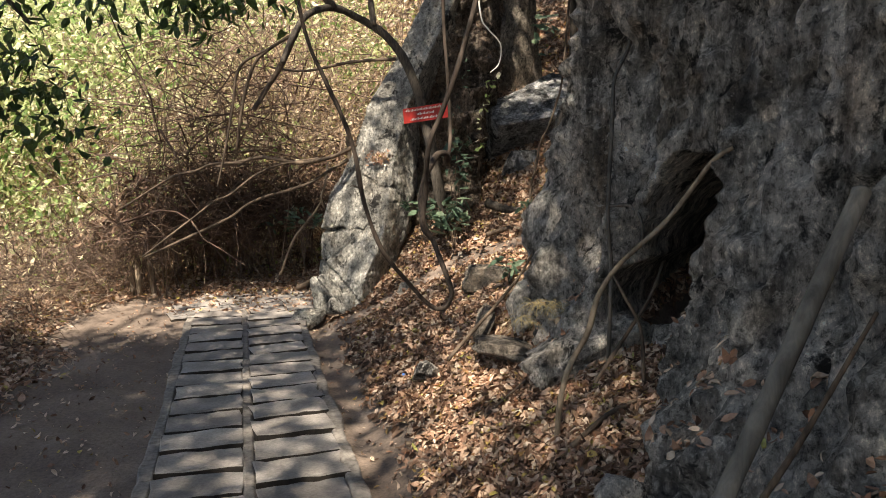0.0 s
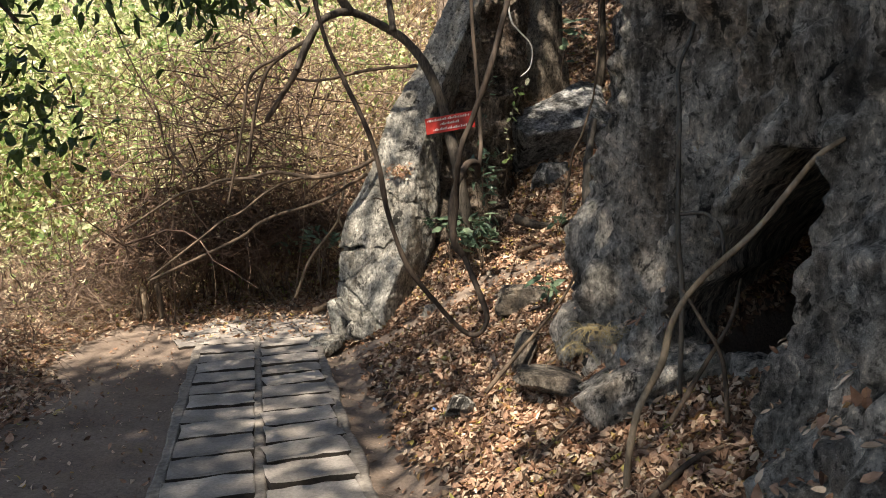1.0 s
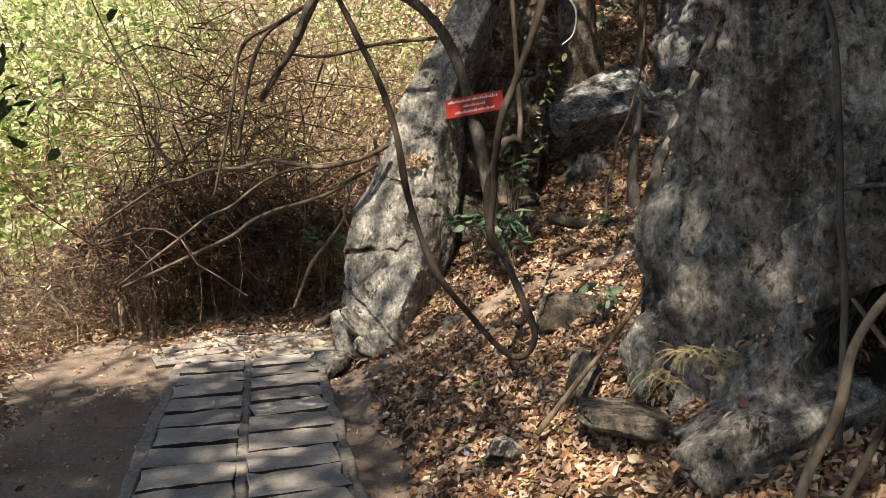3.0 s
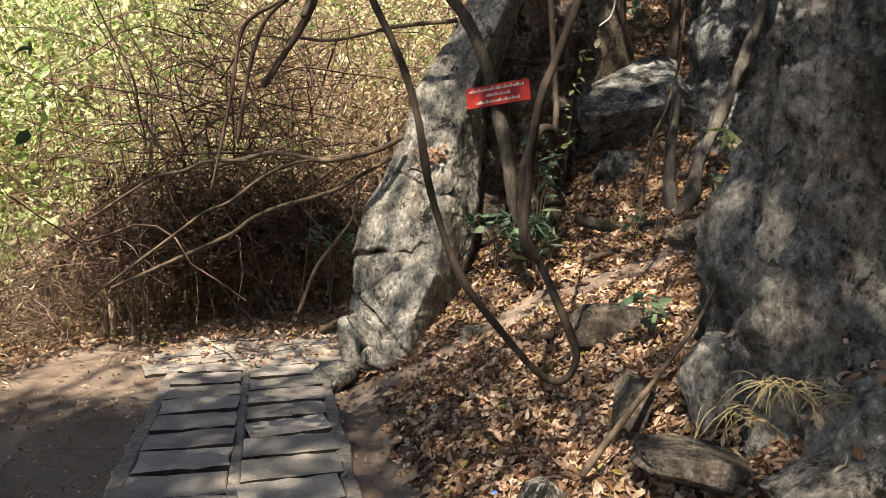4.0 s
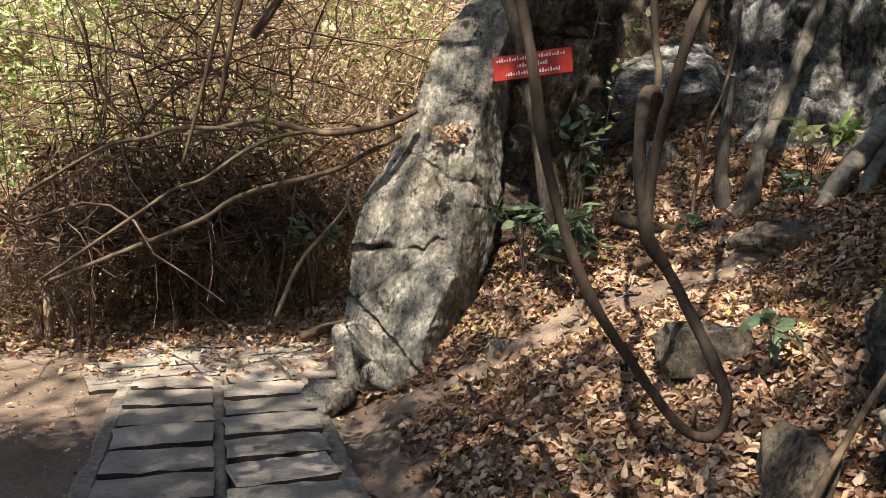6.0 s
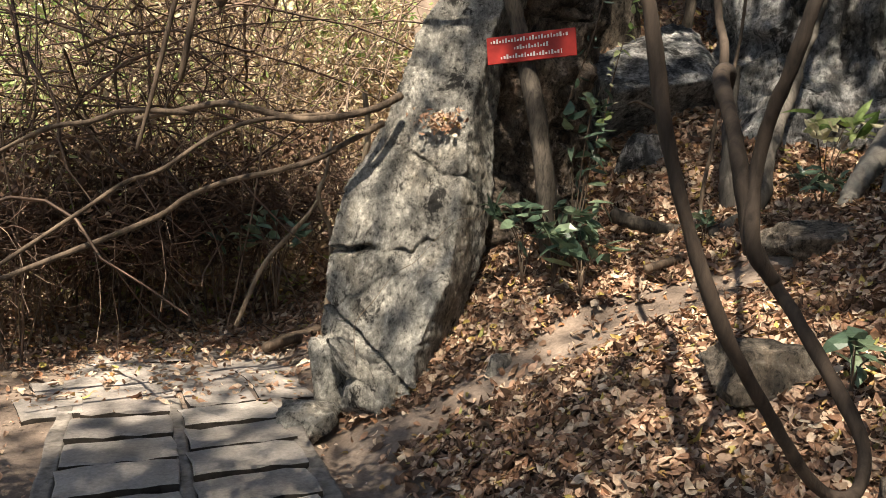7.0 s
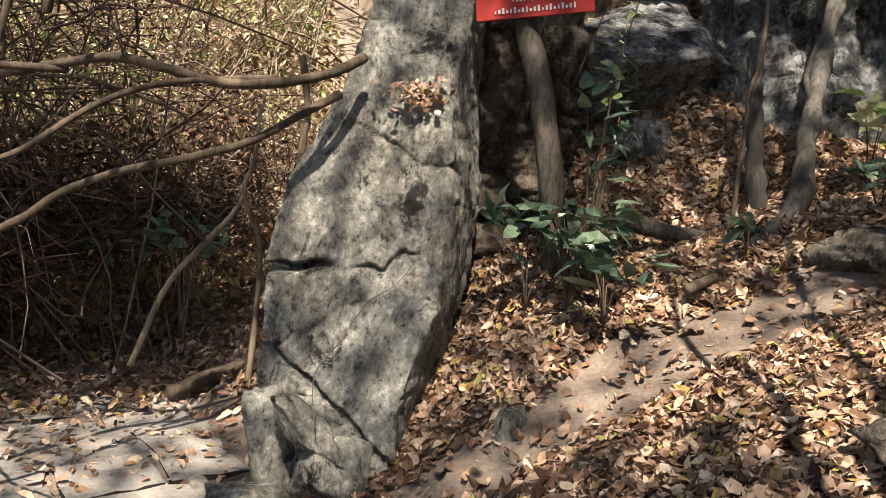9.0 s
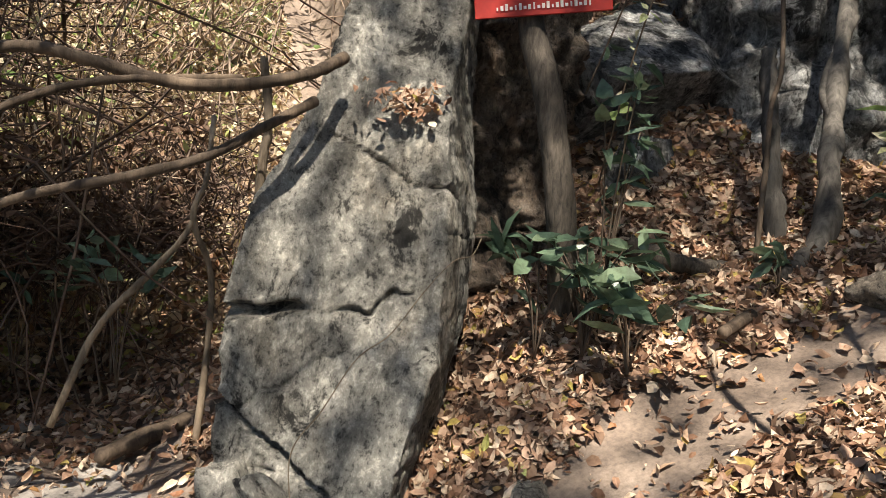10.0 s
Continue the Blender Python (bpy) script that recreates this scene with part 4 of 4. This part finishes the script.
boulder_shade = cr.uniform((0.9, 8.6, 9.2), (2.0, 9.7, 12.0), size=(7, 3))
face_shade = cr.uniform((0.75, 3.0, 9.2), (1.5, 5.6, 12.0), size=(16, 3))
foot_shade = cr.uniform((0.4, 0.0, 9.2), (1.8, 2.9, 12.0), size=(70, 3))
cg = np.vstack((cg, more, last, dirt_shade, cliff_shade, brush_shade, crag_shade, foot_shade, trunk_shade, face_shade, boulder_shade))
cc = cg - np.array((-SUN_DIR.x / SUN_DIR.z, -SUN_DIR.y / SUN_DIR.z, 0)) * cg[:, 2:]
k = cr.integers(0, len(cc), 75 * len(cc))
cp = cc[k] + cr.normal(size=(len(k), 3)) * (0.34, 0.34, 0.25)
crown = leaf_cloud("crown", cp - np.array(tree.location), cr.normal(size=cp.shape) + (0, 0, 0.8), cr.uniform(0.10, 0.17, len(cp)), M_DARKLEAF, 0.5, parent=tree, seed=6)

# ---- unseen tree on the cliff, added to shade the rock face ----
tree_up = empty("cliff_shade_tree", "unseen leafy tree added above the cliff to shade it", "tree", (3.6, 4.5, 6.0))
of(tree_up, "trunk", ((3.6, 4.5, 5.8), (3.4, 4.6, 7.2), (3.2, 4.8, 8.6)), 0.16, 0.07, M_BARKGREY)
for e in ((1.5, 2.5, 8.0), (1.2, 4.6, 8.4), (2.4, 1.5, 8.2), (3.2, 0.5, 8.0)):
    a, e = np.array((3.4, 4.6, 7.2)), np.array(e)
    of(tree_up, "limb", (a, a + (e - a) * 0.5 + (0, 0, 0.4), e), 0.06, 0.02, M_BARKGREY)
# leaf clusters above the view that block sky and sun from the near cliff
c2 = cr.uniform((0.2, -1.0, 7.0), (4.5, 5.0, 9.0), size=(80, 3))
k = cr.integers(0, len(c2), 70 * len(c2))
cp = c2[k] + cr.normal(size=(len(k), 3)) * (0.33, 0.33, 0.22)
leaf_cloud("crown", cp - np.array(tree_up.location), cr.normal(size=cp.shape) + (0, 0, 0.8), cr.uniform(0.13, 0.2, len(cp)), M_DARKLEAF, 0.5, parent=tree_up, seed=16)

# ---- hanging leaves over the path ----
hc = np.array(((-2.6, 4.3, 2.3), (-2.35, 4.3, 2.35), (-2.45, 4.4, 2.0), (-2.3, 4.4, 1.8), (-2.2, 4.4, 1.62), (-1.9, 4.4, 2.35), (-2.7, 4.5, 2.0), (-1.35, 4.5, 2.35), (-1.45, 4.5, 2.25), (-1.1, 4.6, 2.4), (-1.45, 4.5, 2.5), (-1.3, 4.5, 2.55), (-2.75, 4.4, 2.3), (-2.8, 4.6, 1.75)))
k = cr.integers(0, len(hc), 900)
hp = hc[k] + cr.normal(size=(len(k), 3)) * (0.13, 0.2, 0.10)
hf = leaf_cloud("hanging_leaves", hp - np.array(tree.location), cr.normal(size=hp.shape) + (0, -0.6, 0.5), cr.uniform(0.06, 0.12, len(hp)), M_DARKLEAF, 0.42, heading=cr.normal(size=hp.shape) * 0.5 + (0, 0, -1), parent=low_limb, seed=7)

# ---- small green plants ----
def plant(name, place, count, spread_r, size, height, seed, label, material=None, group="undergrowth"):
    r = np.random.default_rng(seed)
    ob = empty(name, label, "plant", place, group)
    tips = []
    for i in range(count):
        a = r.uniform(0, 2 * math.pi)
        e = np.array((math.cos(a) * spread_r * r.uniform(0.4, 1), math.sin(a) * spread_r * r.uniform(0.4, 1), height * r.uniform(0.7, 1.0)))
        tube("stalk", ((0, 0, -0.03), e * (0.35, 0.35, 0.6), e), 0.004, 0.002, M_BARK, ob, sides=5, per=3)
        for t in (0.72, 0.88, 0.97, 1.0, 1.0):
            tips.append((e * (t, t, 0.3 + 0.7 * t), e * (1, 1, 0.2) + r.normal(size=3) * spread_r * 0.6))
    p = np.array([t[0] for t in tips])
    h = np.array([t[1] for t in tips])
    h /= np.linalg.norm(h, axis=1)[:, None]
    L = size * r.uniform(0.7, 1.2, len(p))
    leaf_cloud("leaves", p + h * (L * 0.5)[:, None], r.normal(size=p.shape) * 0.45 + (0, -0.25, 1), L, material or M_PLANT, 0.42, 0.15, 0.3, heading=h - (0, 0, 0.25), parent=ob, seed=seed)
    return ob


plant("green_plant", (-0.02, 6.86, 0.66), 9, 0.22, 0.13, 0.34, 41, "leafy green seedling at the foot of the tree")
plant("green_plant", (0.10, 6.78, 0.62), 8, 0.22, 0.14, 0.26, 42, "leafy green seedling at the foot of the tree")
plant("green_plant", (-0.16, 6.92, 0.64), 5, 0.18, 0.11, 0.36, 43, "leafy green seedling at the foot of the tree")
plant("green_plant", (0.74, 6.85, 0.86), 3, 0.09, 0.10, 0.13, 44, "small green sprout in dry leaves")
plant("green_plant", (1.48, 7.05, 1.05), 6, 0.22, 0.17, 0.50, 45, "broad-leaved yellow-green plant by the grey wall", M_SUNLEAF)
plant("green_plant", (1.32, 6.80, 1.02), 7, 0.20, 0.11, 0.22, 46, "low green plant beside the liana")
plant("green_plant", (0.46, 5.25, 0.58), 3, 0.10, 0.11, 0.14, 47, "small green sprout in dry leaves")
plant("green_plant", (-1.46, 7.95, 0.30), 5, 0.16, 0.12, 0.55, 48, "green shrub inside the dry thicket")
plant("green_plant", (-1.9, 8.4, 0.25), 5, 0.2, 0.12, 0.5, 49, "green shrub inside the dry thicket")
plant("green_climber", (0.10, 6.98, 0.65), 4, 0.12, 0.11, 0.85, 50, "leafy climber beside the sign tree")

# ---- small wood, straw and pale stems ----
single("creeper", "thin pale creeper climbing across the pinnacle", "creeper", ((-0.98, 6.550, 0.30), (-0.985, 6.570, 0.46), (-0.91, 6.590, 0.56), (-0.82, 6.630, 0.68), (-0.72, 6.670, 0.74), (-0.62, 6.710, 0.85), (-0.52, 6.770, 0.93), (-0.41, 6.900, 0.94), (-0.34, 7.000, 0.99)), 0.0018, 0.0014, M_DEADWOOD, sides=6)
single("pale_vine", "bone-white curling vine end hanging from above", "vine", ((0.25, 6.3, 3.0), (0.30, 6.3, 2.55), (0.36, 6.3, 2.44), (0.46, 6.3, 2.32), (0.45, 6.3, 2.17), (0.38, 6.3, 2.10)), 0.008, 0.004, M_WHITEWOOD, sides=7, knots=0.3)
single("slope_stick", "bare stick lying against the cliff's foot", "branch", ((0.80, 1.9, 0.55), (0.94, 1.9, 0.80), (1.10, 1.9, 1.12)), 0.010, 0.006, M_BARK)
for a, b, rr in (((0.52, 2.95, 0.42), (0.80, 3.05, 0.47), 0.012), ((0.15, 3.5, 0.42), (0.42, 3.75, 0.52), 0.009), ((0.30, 6.0, 0.62), (0.75, 5.85, 0.82), 0.006), ((0.05, 5.9, 0.45), (0.5, 6.1, 0.66), 0.004), ((-0.35, 5.6, 0.26), (0.0, 5.9, 0.42), 0.005)):
    a, b = np.array(a), np.array(b)
    m = (a + b) / 2 + (0.02, 0.03, 0.01)
    for q in (a, m, b):
        q[2] = float(ground_height(q[0], q[1])) + 0.03 + rr
    single("fallen_stick", "dry stick lying on fallen leaves", "branch", (a, m, b), rr, rr * 0.6, M_BARK, "fallen sticks", sides=7, per=5)


def straw_tuft(place, n, size, seed):
    r = np.random.default_rng(seed)
    s = np.array(place) + r.normal(size=(n, 3)) * (0.05, 0.05, 0.006)
    ob = twig_cloud("straw_tuft", s, r.normal(size=(n, 3)) * (0.9, 0.9, 0.2) + (-0.2, -0.2, 0.25), r.uniform(0.5, 1.0, n) * size, 0.0019, M_STRAW, 0.12, 1.4, 6, seed=seed)
    return tagged(ob, "tuft of dry straw-coloured grass at the cliff's foot", "grass", kind="stuff")


straw_tuft((0.54, 3.98, 0.70), 42, 0.15, 71)
straw_tuft((0.66, 3.90, 0.70), 42, 0.14, 72)
straw_tuft((0.44, 4.06, 0.60), 26, 0.16, 73)
# leaves caught on the ledge of the pinnacle
lr = np.random.default_rng(81)
n = 90
lx = lr.normal(-0.60, 0.07, n)
lz = lr.normal(1.40, 0.03, n)
ledge = leaf_cloud("ledge_leaves", np.c_[lx, 7.05 + 0.45 * (lz - 1.35) - 0.02, lz], lr.normal(size=(n, 3)) * 0.4 + (-0.2, -0.6, 0.8), lr.uniform(0.03, 0.06, n), M_LITTER, seed=9)
tagged(ledge, "dry leaves caught on a ledge of the pinnacle", "leaf litter", kind="stuff")

# leaves caught on the ledges of the cliff's foot
np_c, np_n = np.zeros(len(cliff.data.polygons) * 3), np.zeros(len(cliff.data.polygons) * 3)
cliff.data.polygons.foreach_get("center", np_c)
cliff.data.polygons.foreach_get("normal", np_n)
pc, pn = np_c.reshape(-1, 3), np_n.reshape(-1, 3)
pn = pn * (-1 if pn[:, 0].mean() > 0 else 1)
above = pc[:, 2] - ground_height(pc[:, 0], pc[:, 1])
flat = (pn[:, 2] > 0.74) & (above > -0.02) & (above < 0.45) & (pc[:, 1] > 0.9) & (pc[:, 1] < 4.6)
pick = np.flatnonzero(flat)[lr.permutation(int(flat.sum()))[:900]]
foot_leaves = leaf_cloud("cliff_foot_leaves", pc[pick] + pn[pick] * 0.012, pn[pick] + lr.normal(size=(len(pick), 3)) * 0.3, lr.uniform(0.03, 0.065, len(pick)), M_LITTER, 0.5, seed=10)
tagged(foot_leaves, "dry leaves caught on ledges at the cliff's foot", "leaf litter", kind="stuff")

# ---- a root of the wall, climbing leaves and a scrap of litter ----
single("buttress_root", "thick grey root flaring off the wall", "root", ((1.30, 6.60, 1.02), (1.36, 6.64, 1.14), (1.45, 6.66, 1.27), (1.62, 6.76, 1.42), (1.86, 6.92, 1.66), (2.2, 7.2, 2.1), (2.4, 7.6, 2.9)), 0.035, 0.09, M_ROOT, sides=18, per=14, rough=0.12)
single("buttress_root", "thinner grey root beside the flaring one", "root", ((1.42, 6.42, 0.98), (1.52, 6.58, 1.16), (1.66, 6.72, 1.36), (1.84, 6.88, 1.58)), 0.03, 0.055, M_ROOT, sides=14, per=14, rough=0.12)


def spray(name, pts, n, size, seed, label, material):
    """A thin hanging stem with leaves along it."""
    r = np.random.default_rng(seed)
    ob = empty(name, label, "climber", pts[0], "climbing leaves")
    p = np.array(pts, float) - np.array(pts[0])
    tube("stalk", p, 0.004, 0.002, M_BARK, ob, sides=5, per=4)
    q = spline(p, 12)
    k = r.integers(len(q) // 5, len(q), n)
    h = r.normal(size=(n, 3)) * (1, 0.6, 0.5) + (0, -0.2, -0.4)
    h /= np.linalg.norm(h, axis=1)[:, None]
    leaf_cloud("leaves", q[k] + h * size * 0.6, r.normal(size=(n, 3)) * 0.5 + (0, -0.5, 0.8), size * r.uniform(0.6, 1.2, n), material, 0.5, 0.15, 0.25, heading=h, parent=ob, seed=seed)
    return ob


spray("climber", ((0.12, 7.0, 0.85), (0.16, 6.98, 1.15), (0.14, 6.97, 1.4), (0.20, 7.0, 1.62)), 26, 0.10, 91, "leafy climber on the stained crag", M_PLANT)
spray("climber", ((0.34, 7.45, 1.2), (0.36, 7.3, 1.7), (0.42, 7.2, 2.05), (0.52, 7.15, 2.2)), 24, 0.07, 92, "yellow-green leafy sprig on the crag", M_SUNLEAF)
spray("climber", ((0.95, 8.4, 2.3), (1.0, 8.3, 2.6), (1.05, 8.2, 2.85), (1.1, 8.2, 2.7)), 18, 0.14, 93, "broad green leaves drooping above the boulder", M_PLANT)
spray("climber", ((0.05, 7.1, 1.5), (0.15, 7.0, 1.9), (0.22, 7.0, 2.3)), 14, 0.06, 94, "thin leafy sprig beside the sign", M_PLANT)
M_BLUE = plain_mat("blue_plastic", (0.05, 0.16, 0.45), 0.4, 30.0, 0.2)
sx, sy = -0.24, 4.55
scrap = leaf_cloud("plastic_scrap", np.array(((sx, sy, float(ground_height(sx, sy)) + 0.05),)), np.array(((0.1, -0.4, 1.0),)), 0.03, M_BLUE, 0.8, 0.2, 0.3, seed=95)
tagged(scrap, "tiny blue scrap of plastic among leaves", "litter")

# ---- leaf litter ----
def litter(n, lo, hi, chance, size, lift, seed, name, label, material=None):
    r = np.random.default_rng(seed)
    p = r.uniform(lo, hi, size=(n, 2))
    p = p[r.uniform(size=n) < chance(p[:, 0], p[:, 1])]
    e = 0.02
    z = ground_height(p[:, 0], p[:, 1])
    gxn = (ground_height(p[:, 0] + e, p[:, 1]) - z) / e
    gyn = (ground_height(p[:, 0], p[:, 1] + e) - z) / e
    nrm = np.stack((-gxn, -gyn, np.ones(len(p))), -1) + r.normal(size=(len(p), 3)) * 0.45
    pl = np.c_[p, z + r.uniform(0.008, lift, len(p))]
    ob = leaf_cloud(name, pl, nrm, r.uniform(*size, len(p)), material or M_LITTER, 0.56, 0.25, 0.35, seed=seed)
    return tagged(ob, label, "leaf litter", kind="stuff")


def right_slope(x, y):
    u, v = uv_of(x, y)
    patch = 0.5 + 0.5 * fbm(np.stack((x * 2, y * 2, x * 0), -1), 3, seed=2)
    c = sstep(0.70, 1.05, v + 0.12 * patch) * (0.75 + 0.5 * patch)
    bare = sstep(0.13, 0.30, trail_dist(x, y) + 0.12 * (patch - 0.5))
    deep, across = cave_place(x, y)
    inside = sstep(0.35, 0.6, deep) * (across > -0.1) * (across < 1.05)
    return c * (0.03 + 0.97 * bare) * (1 - inside)


litter(138000, (-1.2, 0.5), (2.6, 7.8), right_slope, (0.024, 0.060), 0.04, 61, "leaf_litter_slope", "deep dry brown leaves covering the slope")
litter(42000, (-1.2, 0.5), (2.6, 7.8), right_slope, (0.05, 0.10), 0.012, 65, "leaf_litter_bed", "flattened old leaves under the loose ones", M_HUMUS)
litter(14000, (0.3, 7.4), (2.0, 11.5), lambda x, y: 0.9 + 0 * x, (0.035, 0.08), 0.05, 62, "leaf_litter_gully", "dry leaves lying in the gully")


def left_bank(x, y):
    u, v = uv_of(x, y)
    edge = -1.45 - 0.12 * np.sin(u * 2.1)
    return sstep(edge + 0.25, edge - 0.3, v) * 0.95 + 0.8 * sstep(4.3, 5.0, u)


litter(50000, (-6, 1.5), (-0.9, 9.5), left_bank, (0.035, 0.075), 0.05, 63, "leaf_litter_bank", "dry leaves heaped along the thicket's edge")


def scattered(x, y):
    return np.full(np.shape(x), 1.0)


litter(4600, (-2.9, 0.5), (1.5, 7.5), scattered, (0.010, 0.045), 0.02, 64, "scattered_leaves", "single fallen leaves on soil and paving")

# ---- paving ----
pave = empty("stone_paving", "grey stone slabs laid in two rows with open joints", "pavement", (PATH_O[0], PATH_O[1], 0.0), kind="structure")
pave.rotation_euler = (0, 0, math.atan2(PATH_V[1], PATH_V[0]))


def slab_mesh(w, l, seed):
    """One slab, w across and l along the path, with uneven worn edges."""
    r = np.random.default_rng(seed)
    n = 7
    xs = np.linspace(-0.5, 0.5, n)
    v = []
    for z, inset in ((-0.06, 0.0), (0.003, 0.0), (0.008, 0.006)):
        ring = [(x, -0.5) for x in xs] + [(0.5, 0.0)] + [(x, 0.5) for x in xs[::-1]] + [(-0.5, 0.0)]
        if not v:
            jit = r.normal(size=(len(ring), 2)) * 0.006
        for (x, y), j in zip(ring, jit):
            v.append((x * (w - 2 * inset) + j[0], y * (l - 2 * inset) + j[1], z + (0.003 * r.normal() if z > 0 else 0)))
    m = len(ring)
    f = [(a * m + i, a * m + (i + 1) % m, (a + 1) * m + (i + 1) % m, (a + 1) * m + i) for a in (0, 1) for i in range(m)]
    f.append(tuple(range(2 * m, 3 * m)))
    me = bpy.data.meshes.new("slab")
    me.from_pydata(v, [], f)
    me.materials.append(M_SLAB)
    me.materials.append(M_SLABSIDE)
    # the upright sides get a much darker colour than the top
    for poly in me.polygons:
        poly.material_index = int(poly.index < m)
    return me


SLABS = {side: [slab_mesh(w, 0.252, 70 + i + 10 * side) for i in range(8)] for side, w in ((0, 0.405), (1, 0.415))}
pr = np.random.default_rng(12)
for side, vc in ((0, -0.235), (1, 0.225)):
    u = -4.0 + (0.1 if side else 0)
    while u < 3.7:
        pitch = 0.276 + pr.uniform(-0.012, 0.012)
        ob = new("slab", SLABS[side][pr.integers(0, 8)])
        ob.parent = pave
        ob.location = (vc + pr.normal() * 0.003, u, 0.014 + pr.normal() * 0.003)
        ob.rotation_euler = (radians(-1.7 + pr.normal() * 0.6), radians(pr.normal() * 0.7), radians((1.0 if not side else 5.0) + pr.normal() * 1.2))
        ob.scale = (1 + pr.normal() * 0.012, 1 + pr.normal() * 0.025, 1)
        u += pitch
# flagstones where the paving turns round the pinnacle
for row in range(6):
    for col in range(6):
        w, l = pr.uniform(0.26, 0.44), pr.uniform(0.20, 0.32)
        vv, uu = -0.55 + col * 0.36 + pr.normal() * 0.03 + 0.12 * (row % 2) - 0.04 * row, 3.85 + row * 0.28 + pr.normal() * 0.02
        x, y = PATH_O + PATH_U * uu + PATH_V * vv
        if x > -1.25 or y > 8.7 or x < -2.5:
            continue
        ob = new("slab", slab_mesh(w, l, 200 + row * 10 + col))
        ob.parent = pave
        ob.location = (vv, uu, 0.006 + pr.normal() * 0.004)
        ob.rotation_euler = (radians(pr.normal()), radians(pr.normal()), radians(pr.normal() * 9))
bw, bn = np.linspace(-0.53, 0.51, 105), np.arange(-4.3, 3.85, 0.04)
BW, BN = np.meshgrid(bw, bn)
edge = 0.02 * fbm(np.stack((BN * 4, BW * 0 + np.sign(BW), BN * 0), -1), 3, seed=8) * (np.abs(BW) > 0.45)
under = np.maximum(sstep(0.202, 0.194, np.abs(BW + 0.235)), sstep(0.207, 0.199, np.abs(BW - 0.225)))
bz = 0.013 - 0.055 * under + 0.008 * fbm(np.stack((BW * 12, BN * 12, BW * 0), -1), 3, seed=9) - 0.06 * (np.abs(BW) > 0.505)
ids = np.arange(BW.size).reshape(BW.shape)
q = np.stack((ids[:-1, :-1], ids[:-1, 1:], ids[1:, 1:], ids[1:, :-1]), -1).reshape(-1, 4)
mesh_ob("mortar_bed", np.stack((BW + edge, BN, bz), -1).reshape(-1, 3), q, M_MORTAR, pave, label="rough grey-brown mortar between slabs")

# the loose leaves that collect where the paving turns
litter(700, (-2.7, 6.8), (-1.0, 8.6), scattered, (0.025, 0.07), 0.035, 66, "scattered_leaves_bend", "yellow and brown leaves where the paving bends")
